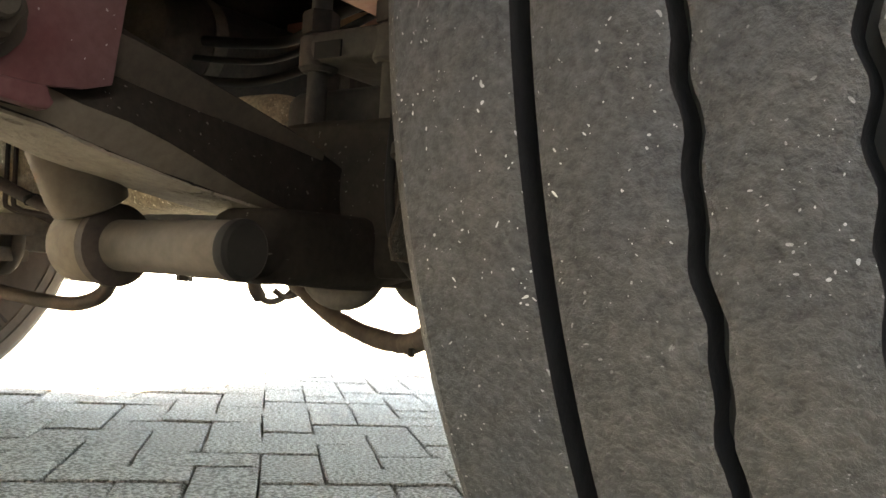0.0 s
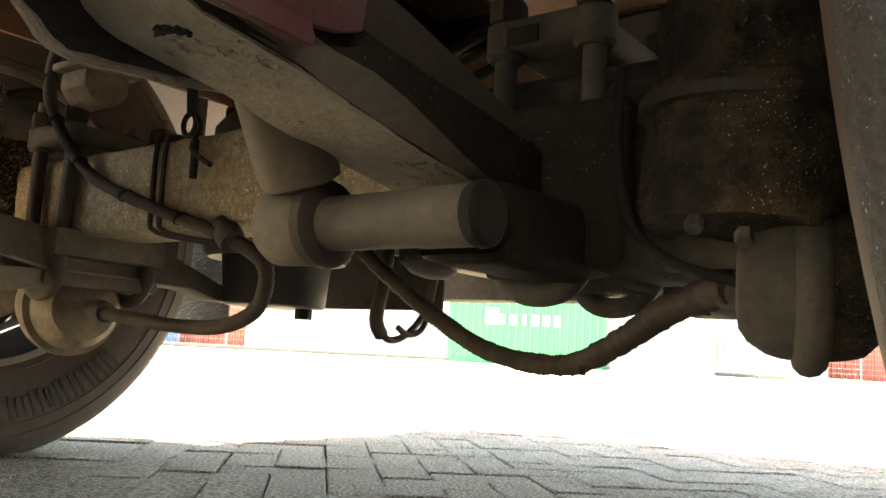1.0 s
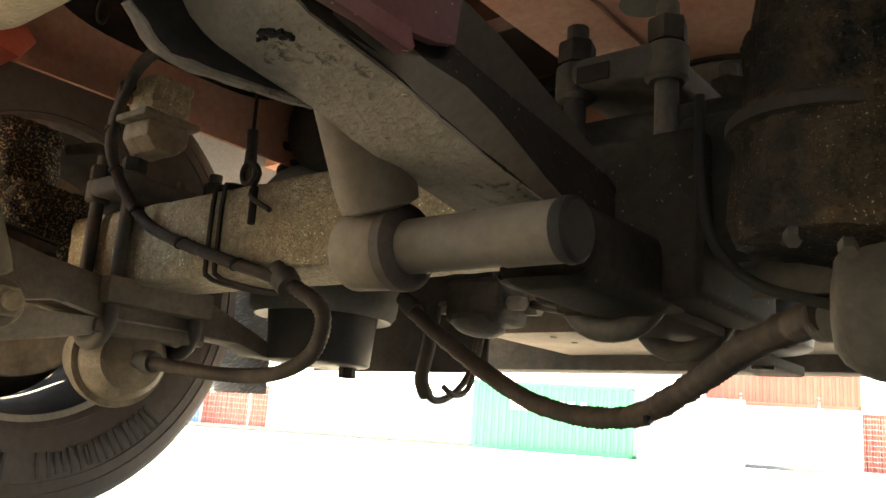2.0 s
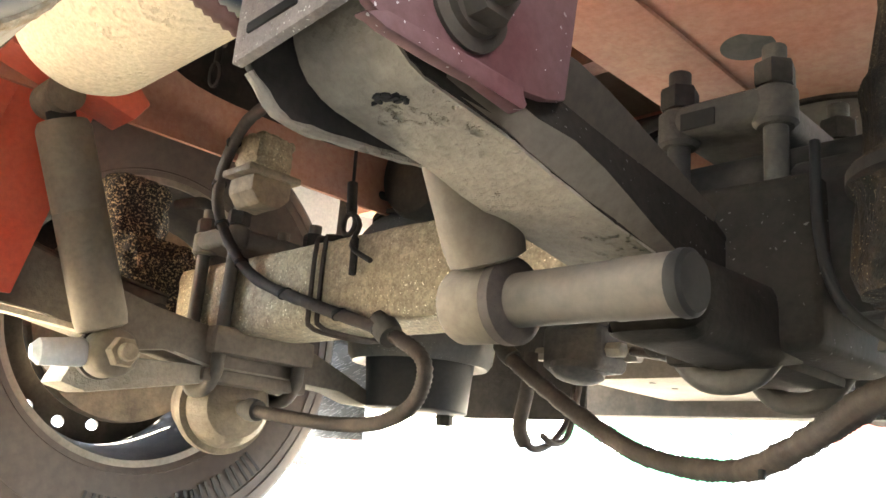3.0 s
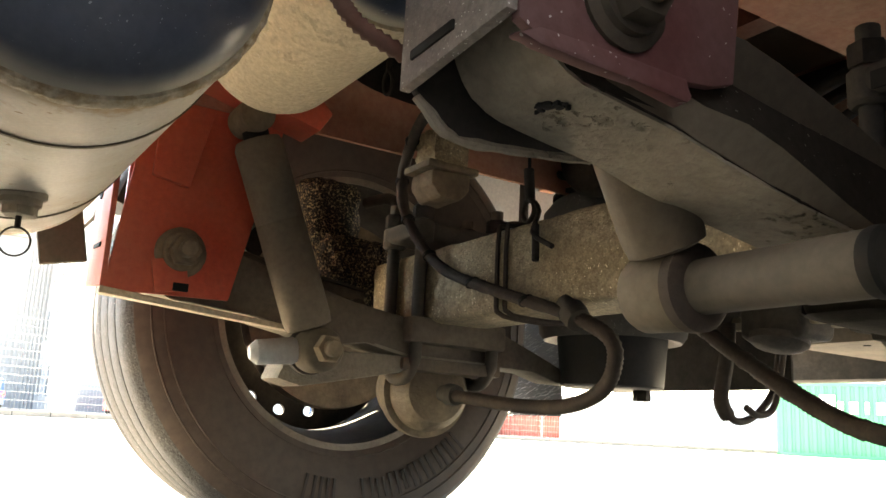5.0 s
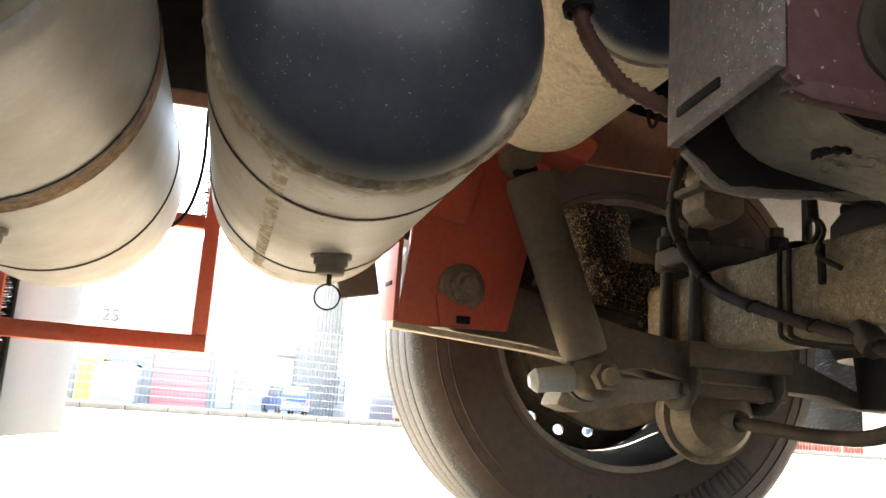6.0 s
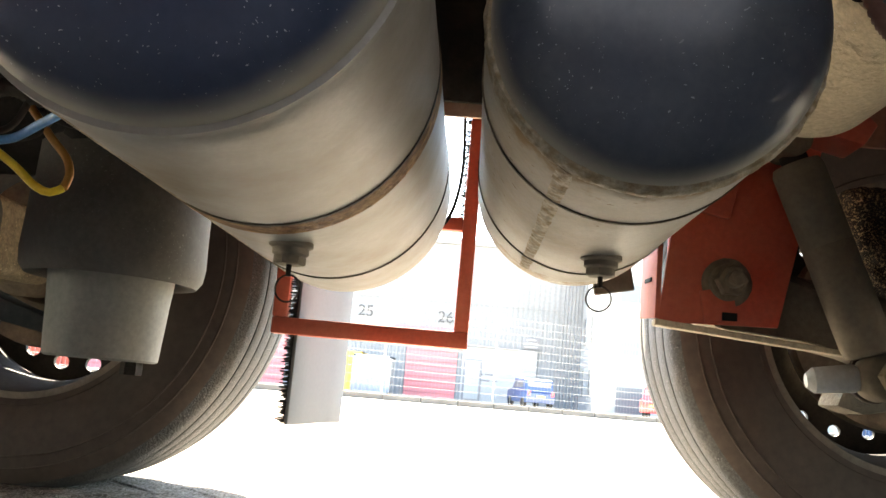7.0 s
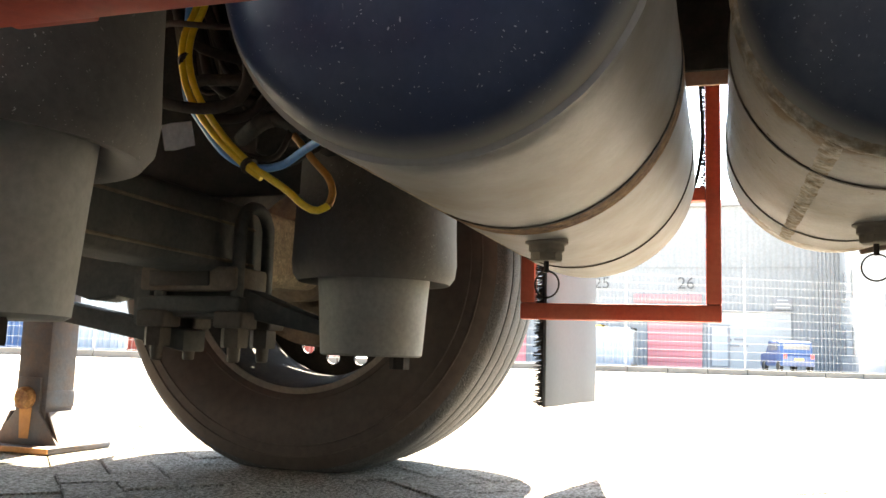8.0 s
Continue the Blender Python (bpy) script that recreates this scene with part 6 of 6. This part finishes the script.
part("inner_tube", box(B(), (LX, LY, LZ + 0.345), (0.095, 0.095, 0.59), 0.006), M["leg"], leg)
foot = part("foot_plate", box(B(), (LX, LY, LZ + 0.009), (0.225, 0.243, 0.016), 0.005), M["leg"], leg, "rust-edged foot plate")
part("plate_edge", box(B(), (LX + 0.113, LY, LZ + 0.010), (0.006, 0.245, 0.014), 0.002), M["rust"], foot, "rusty front edge")
for s in (-1, 1):
    # splayed boot: cheeks with a fold, and sloping end plates between them
    part("cheek", prism(B(), [(LY - 0.10, LZ + 0.017), (LY + 0.10, LZ + 0.017), (LY + 0.036, LZ + 0.095), (LY + 0.034, LZ + 0.178), (LY - 0.034, LZ + 0.178), (LY - 0.036, LZ + 0.095)], LX + s * 0.050, LX + s * 0.058, bev=0.002), M["leg"], foot)
    part("end_plate", prism(B(), [(LY + s * 0.092, LZ + 0.017), (LY + s * 0.098, LZ + 0.017), (LY + s * 0.060, LZ + 0.095), (LY + s * 0.054, LZ + 0.095)], LX - 0.049, LX + 0.049), M["leg"], foot)
part("pin", cyl(B(), (LX - 0.078, LY - 0.002, LZ + 0.128), (LX + 0.078, LY - 0.002, LZ + 0.128), 0.027, bev=0.006), M["strap"], foot, "rust-brown foot pin")
part("scale_collar", crumple(box(B(), (LX, LY, LZ + 0.125), (0.098, 0.098, 0.045), 0.004), 0.0012, 60, 3), M["leg"], leg, "flaking rust round the tube")
part("rust_streak", prism(B(), [(LY - 0.016, LZ + 0.03), (LY + 0.012, LZ + 0.03), (LY + 0.016, LZ + 0.105), (LY - 0.022, LZ + 0.105)], LX + 0.0582, LX + 0.0592), M["rust"], foot)


# ---- fence and kerb round the yard ----
LINE = [(-11.0, -17.0), (-20.0, -5.0), (-25.0, 6.0), (-27.0, 18.0), (-23.0, 29.0), (-10.0, 36.0), (14.0, 40.0)]


def kerbs():
    k = thing("kerb", (LINE[2][0], LINE[2][1], 0), "low concrete kerb along the fence", "kerb", kind="structure")
    for a, b in zip(LINE, LINE[1:]):
        a, b = Vector((*a, 0)), Vector((*b, 0))
        d = (b - a)
        n = int(d.length / 1.0)
        rot = Matrix.Rotation(math.atan2(d.y, d.x), 4, "Z")
        for i in range(n):
            c = a + d * ((i + 0.5) / n)
            part("kerb_stone", box(B(), (c.x, c.y, 0.09), (d.length / n - 0.012, 0.24, 0.16), 0.02, rot), M["kerb"], k)


def fence():
    f = thing("mesh_fence", (LINE[2][0], LINE[2][1], 0.14), "galvanised wire mesh security fence on posts", "fence")
    for a, b in zip(LINE, LINE[1:]):
        a, b = Vector((*a, 0)), Vector((*b, 0))
        d = b - a
        side = Vector((-d.y, d.x, 0)).normalized() * 0.02
        n = int(d.length / 2.6)
        for i in range(n):
            p, q = a + d * (i / n), a + d * ((i + 1) / n)
            bm = B()
            box(bm, (p.x, p.y, 1.35), (0.045, 0.045, 2.7), 0.006)
            for h in np.arange(0.4, 3.0, 0.18):
                box(bm, (p.x, p.y, h), (0.07, 0.07, 0.03))
            part("post", bm, M["galv"], f)
            wires = B()
            for h in np.arange(0.2, 2.45, 0.2):
                cyl(wires, p + Vector((0, 0, h)), q + Vector((0, 0, h)), 0.0032, n=4)
            m = int((q - p).length / 0.10)
            for j in range(m):
                w = p + (q - p) * (j / m)
                cyl(wires, w + side + Vector((0, 0, 0.16)), w + side + Vector((0, 0, 2.45)), 0.0024, n=4)
            part("mesh_panel", wires, M["galv"], f)


kerbs()
fence()


# ---- far buildings ----
def ribbed(bm, x, y0, y1, z0, z1, pitch, depth):
    """Vertical sheet cladding that faces +x."""
    y, prof = y0, []
    while y < y1 - 1e-6:
        prof += [(x, y), (x, min(y1, y + pitch * 0.55)), (x - depth, min(y1, y + pitch * 0.65)), (x - depth, min(y1, y + pitch * 0.9))]
        y += pitch
    prof.append((x, y1))
    rings(bm, [[(px, py, z) for px, py in prof] for z in (z0, z1)], (False, False), around=False)
    return bm


def roller_door(parent, x, y0, y1, h, mat):
    k = int(h / 0.28)
    door = part("roller_door", box(B(), (x - 0.01, (y0 + y1) / 2, h / 2), (0.05, y1 - y0, h), 0.004), mat, parent, "slatted red roller door")
    for i in range(k):
        part("slat", box(B(), (x + 0.03, (y0 + y1) / 2, h * (i + 0.5) / k), (0.05, y1 - y0 - 0.02, h / k - 0.03), 0.01), mat, door)


def pane(parent, x, y0, y1, z0, z1):
    w = part("window", box(B(), (x + 0.02, (y0 + y1) / 2, (z0 + z1) / 2), (0.06, y1 - y0, z1 - z0), 0.01), M["galv"], parent)
    n = max(1, int((y1 - y0) / 0.7))
    for i in range(n):
        a = y0 + (y1 - y0) * i / n
        part("pane", box(B(), (x + 0.055, a + (y1 - y0) / n / 2, (z0 + z1) / 2), (0.02, (y1 - y0) / n - 0.10, z1 - z0 - 0.12)), M["glass"], w)


wh = thing("warehouse", (-50, -8, 0), "long pale warehouse with red roller doors", "building")
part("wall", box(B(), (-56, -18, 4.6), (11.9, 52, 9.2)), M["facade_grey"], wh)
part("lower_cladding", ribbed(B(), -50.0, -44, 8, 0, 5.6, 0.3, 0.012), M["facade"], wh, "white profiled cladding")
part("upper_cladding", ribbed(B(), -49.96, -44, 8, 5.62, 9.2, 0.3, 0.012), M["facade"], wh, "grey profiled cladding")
part("roof_edge", box(B(), (-50.0, -18, 9.25), (0.5, 52.3, 0.35), 0.04), M["facade"], wh)
for y0, y1 in ((-3.9, -0.95), (-14.4, -10.9), (-19.2, -15.6), (-24, -20.4)):
    roller_door(wh, -49.95, y0, y1, 3.3, M["roller"])
part("shop_front", box(B(), (-49.93, 1.5, 1.58), (0.12, 4.3, 3.16), 0.02), M["cwhite"], wh, "white shop front")
part("canopy_edge", box(B(), (-49.84, 1.5, 3.20), (0.16, 4.5, 0.07), 0.01), M["sign"], wh, "thin dark edge above the shop front")
glass_door = part("glass_door", box(B(), (-49.84, -0.02, 1.25), (0.08, 1.05, 2.4), 0.01), M["sign"], wh, "dark framed door with pale glass")
part("pane", box(B(), (-49.79, -0.02, 1.25), (0.03, 0.82, 2.15)), M["cwhite"], glass_door)
for k, (yy, ww, zz) in enumerate(((0.35, 0.5, 1.62), (1.0, 0.55, 1.66), (0.75, 0.5, 1.30), (1.3, 0.3, 1.32))):
    part("sign_bar", box(B(), (-49.85, yy, zz), (0.03, ww, 0.10), 0.01), M["sign"], wh)
board = part("notice_board", box(B(), (-49.84, 3.24, 3.63), (0.06, 0.96, 0.66), 0.02), M["sign"], wh, "small grey notice board")
for k in range(3):
    part("text_bar", box(B(), (-49.80, 3.24, 3.42 + 0.2 * k), (0.02, 0.75 - 0.1 * k, 0.07)), M["cwhite"], board)
louvre = part("louvre", box(B(), (-49.93, -2.83, 3.86), (0.06, 3.7, 0.46), 0.01), M["roller"], wh, "faded red louvre band above the door")
for k in range(18):
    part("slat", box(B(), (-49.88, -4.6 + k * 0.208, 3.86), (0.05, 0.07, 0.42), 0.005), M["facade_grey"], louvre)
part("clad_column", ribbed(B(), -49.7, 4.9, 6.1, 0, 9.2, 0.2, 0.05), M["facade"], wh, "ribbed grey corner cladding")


def numeral(text, y, z):
    cu = bpy.data.curves.new("dock_number", "FONT")
    cu.body, cu.size, cu.extrude, cu.align_x = text, 0.95, 0.02, "CENTER"
    ob = new("dock_number", cu)
    ob.matrix_world = Matrix.Translation((-49.93, y, z)) @ pose(0, 0, 0, 90, 0, 90)
    bpy.context.view_layer.update()
    dg = bpy.context.evaluated_depsgraph_get()
    me = bpy.data.meshes.new_from_object(ob.evaluated_get(dg))
    me.transform(ob.matrix_world)
    bpy.data.objects.remove(ob)
    me.materials.clear()
    me.materials.append(M["number_paint"])
    mesh_ob = new("dock_number", me)
    me.transform(Matrix.Translation(-origin_of(wh)))
    mesh_ob.parent = wh
    tagged(mesh_ob, "grey painted dock number " + text)


numeral("24", -10.9, 4.42)
numeral("25", -6.5, 4.42)
numeral("26", -1.8, 4.42)

of = thing("office_block", (-44, 12, 0), "white office block with narrow windows", "building")
part("wall", box(B(), (-47, 12.6, 6.5), (6, 13, 13), 0.02), M["cwhite"], of)
for z in (0.1, 2.85, 5.7, 8.5):
    pane(of, -43.98, 7.2, 8.6, z, z + 1.0 + 0.4 * (z < 1))
    pane(of, -43.98, 11.4, 13.6, z, z + 1.2)
for z in (0.6, 3.4, 6.4, 9.4):
    for xx in (-45.4, -48.2):
        side_window = part("window", box(B(), (xx, 6.08, z + 1.0), (0.7, 0.06, 1.5), 0.01), M["galv"], of)
        part("pane", box(B(), (xx, 6.04, z + 1.0), (0.55, 0.02, 1.3)), M["glass"], side_window)


# ---- parked vehicles and containers ----
def car(x, y, turn, mat, label):
    """A small parked car, seen from behind or the side through the fence."""
    c = thing("parked_car", (x, y, 0), label, "car", "parked cars")
    R = Matrix.Translation((x, y, 0)) @ Matrix.Rotation(turn, 4, "Z") @ Matrix.Diagonal((0.72, 0.88, 0.80, 1))
    side = [(-2.0, 0.35), (-2.05, 0.95), (-1.75, 1.02), (-1.55, 1.75), (-1.3, 1.85), (0.5, 1.85), (0.95, 1.2), (1.95, 1.05), (2.05, 0.6), (2.0, 0.35)]
    bm = prism(B(), side, -0.86, 0.86, axis="y", bev=0.06, seg=2)
    bmesh.ops.transform(bm, matrix=R, verts=bm.verts)
    shell = part("body", bm, mat, c)
    g = B()
    box(g, (-1.66, 0, 1.42), (0.05, 1.4, 0.45), 0.02, Matrix.Rotation(radians(-16), 4, "Y"))
    bmesh.ops.transform(g, matrix=R, verts=g.verts)
    part("rear_window", g, M["glass"], shell)
    for s in (-1, 1):
        g = box(B(), (-0.4, s * 0.865, 1.48), (1.7, 0.03, 0.42), 0.02)
        bmesh.ops.transform(g, matrix=R, verts=g.verts)
        part("side_window", g, M["glass"], shell)
        g = box(B(), (-2.04, s * 0.72, 0.95), (0.06, 0.16, 0.3), 0.02)
        bmesh.ops.transform(g, matrix=R, verts=g.verts)
        part("tail_lamp", g, M["lamp_red"], shell)
        for dx in (-1.3, 1.3):
            g = lathe(B(), (dx, s * 0.70, 0.33), (0, s, 0), [(0, 0.2), (0, 0.33), (0.18, 0.33), (0.2, 0.3), (0.2, 0.05)], 24)
            bmesh.ops.transform(g, matrix=R, verts=g.verts)
            part("wheel", g, M["letter"], c)
    g = box(B(), (-2.07, 0, 0.75), (0.03, 0.5, 0.12), 0.01)
    bmesh.ops.transform(g, matrix=R, verts=g.verts)
    part("plate_bar", g, M["cyellow"], shell, "plain yellow plate")
    return c


car(-45.0, 3.05, math.pi + 0.3, M["carpaint"], "dark blue parked car seen from behind")
car(-40.5, 9.2, 2.4, M["lamp_red"], "red parked car in front of the office")


def container(x, y, turn, length, mat, label, z=0.0, badge=None, high=2.6):
    """A shipping container with corrugated walls, corner posts, rails and door bars."""
    c = thing("container", (x, y, z), label, "container", "containers")
    R = Matrix.Translation((x, y, z)) @ Matrix.Rotation(turn, 4, "Z")
    L, W, H = length / 2, 1.22, high

    def put(name, bm, m, lab=""):
        bmesh.ops.transform(bm, matrix=R, verts=bm.verts)
        return part(name, bm, m, c, lab)
    put("frame", box(box(box(box(B(), (0, 0, 0.08), (2 * L, 2.44, 0.16), 0.01), (0, 0, H - 0.06), (2 * L, 2.44, 0.12), 0.01), (L - 0.06, 0, H / 2), (0.12, 2.44, H), 0.01), (-L + 0.06, 0, H / 2), (0.12, 2.44, H), 0.01), mat)
    for s in (-1, 1):
        prof, u = [], -L + 0.1
        while u < L - 0.1:
            prof += [(u, W - 0.01), (u + 0.11, W - 0.01), (u + 0.15, W - 0.05), (u + 0.24, W - 0.05)]
            u += 0.28
        put("corrugated_wall", rings_of(prof, s, H), mat)
    for k in (-0.8, -0.35, 0.35, 0.8):
        for e in (-1, 1):
            put("door_bar", cyl(B(), (e * (L + 0.02), k, 0.15), (e * (L + 0.02), k, H - 0.1), 0.02, n=8), M["galv"])
    if badge:
        for i, wd in enumerate((0.5, 0.18, 0.26, 0.12, 0.26, 0.26, 0.2)):
            put("badge_bar", box(B(), (-1.3 + i * 0.42, -W - 0.005, 1.75 + (0.12 if i == 0 else 0)), (wd, 0.02, 0.62 if i == 0 else 0.4), 0.005), badge, "pale worn mark")
    return c


def rings_of(prof, s, H):
    bm = B()
    rings(bm, [[(u, s * v, z) for u, v in prof] for z in (0.16, H - 0.12)], (False, False), around=False)
    return bm


def polar(yaw, dist):
    a = radians(yaw)
    return -0.15 - dist * math.sin(a), -0.03 + dist * math.cos(a)


def put_container(yaw, dist, turn, length, mat, label, z=0.0, badge=None):
    x, y = polar(yaw, dist)
    return container(x, y, radians(turn), length, mat, label, z, badge)


put_container(31.3, 34, 22, 6.06, M["green"], "green shipping container behind the fence", 0, M["white"])
put_container(40.5, 47, 35, 6.06, M["cbluegrey"], "pale blue-grey shipping container behind the fence")
put_container(46.5, 52, 40, 6.06, M["cwhite"], "faded white shipping container behind the fence")
put_container(52.0, 54, 45, 6.06, M["cred"], "red shipping container behind the fence")
put_container(57.5, 52, 50, 6.06, M["cblue"], "blue shipping container near the corner")
put_container(55.0, 60, 50, 6.06, M["cyellow"], "yellow shipping container on top of another", 2.6)
put_container(55.0, 60, 50, 6.06, M["cgrey"], "grey shipping container carrying a yellow one")
put_container(24.3, 37, 22, 6.06, M["cwhite"], "white refrigerated container beside a green one")
put_container(17.4, 40, 16, 6.06, M["cgrey"], "dark grey container under a red one")
put_container(17.4, 40, 16, 6.06, M["cred"], "orange-red container stacked on a grey one", 2.6)
put_container(9.0, 42, 8, 6.06, M["cred"], "orange-red container behind the near tyre")
put_container(65.0, 52, 62, 6.06, M["cblue"], "blue container seen below the axle")
put_container(71.0, 50, 70, 6.06, M["cred"], "red container seen below the axle")
container(-46.0, -5.25, math.pi / 2, 2.0, M["cbluegrey"], "small blue-grey container beside the warehouse", high=2.0)
container(-48.2, -6.7, math.pi / 2, 1.3, M["cyellow"], "small yellow container beside the warehouse", high=2.2)
put_container(129.9, 38, 130, 2.4, M["cbluegrey"], "short pale blue-grey container behind the landing leg")
put_container(136.2, 40, 135, 6.06, M["cblue"], "blue container under a red one behind the landing leg")
put_container(136.2, 40, 135, 6.06, M["cred"], "red container stacked on a blue one", 2.6)
put_container(123.0, 42, 125, 12.2, M["cred"], "long red container behind the landing leg")
put_container(144.5, 40, 140, 6.06, M["cgrey"], "grey container at the end of the row")

# ---- paving stones, nearest as single pieces ----
pave = thing("paving", (-1.5, 1.5, 0), "grey concrete paving stones laid in herringbone", "paving", kind="structure")
SL, SW = 0.210, 0.105


def stone_mesh(seed):
    rng = random.Random(seed)
    bm = B()
    box(bm, (0, 0, -0.02), (SL - 0.0035, SW - 0.0035, 0.04))
    top = [v for v in bm.verts if v.co.z > -0.01]
    for v in top:
        v.co += Vector((rng.uniform(-1, 1) * 0.0015, rng.uniform(-1, 1) * 0.0015, rng.uniform(-0.001, 0.001)))
    es = [e for e in bm.edges if all(v.co.z > -0.01 for v in e.verts)]
    bmesh.ops.bevel(bm, geom=es, offset=0.0028, segments=1, affect="EDGES")
    return settle_mesh(bm, "paving_stone", M["paving"], 20)


stones = [stone_mesh(i) for i in range(5)]
proto = []
for me in stones:
    proto.append(([tuple(v.co) for v in me.vertices], [tuple(p.vertices) for p in me.polygons]))
verts, faces = [], []
count = 0
rng = random.Random(7)
half = int(NEAR / SW)
for j in range(-half, half):
    for i in range(-half, half):
        # herringbone: every fourth cell starts a stone laid along U, another one a stone laid along V
        turn = (i - j) % 4
        if turn not in (0, 2):
            continue
        across = turn == 2
        at = U * ((i + (0.5 if across else 1.0)) * SW) + V * ((j + (0.0 if across else 0.5)) * SW)
        if max(abs(at.dot(U)), abs(at.dot(V))) > NEAR:
            continue
        k = rng.randrange(5)
        lift = GROUND_Z + rng.uniform(-0.003, 0.0015)
        rot = math.atan2(U.y, U.x) + radians(rng.uniform(-0.8, 0.8)) + (math.pi / 2 if across else 0)
        if -2.35 < at.x < -0.75 and 1.05 < at.y < 2.2 and count < 300 and (at - Vector((-1.5, 1.6, 0))).length < 0.85:
            ob = new("paving_stone", stones[k])
            ob.parent = pave
            ob.matrix_basis = Matrix.Translation(at + Vector((0, 0, lift)) - pave.location) @ Matrix.Rotation(rot, 4, "Z")
            count += 1
        else:
            c, s = math.cos(rot), math.sin(rot)
            n0 = len(verts)
            verts += [(at.x + x * c - y * s, at.y + x * s + y * c, z + lift) for x, y, z in proto[k][0]]
            faces += [tuple(n0 + q for q in f) for f in proto[k][1]]
me = bpy.data.meshes.new("paving_rest")
me.from_pydata(verts, [], faces)
me.materials.append(M["paving"])
rest = new("paving_rest", me)
tagged(rest, "grey concrete paving stones further out", "paving", kind="stuff")
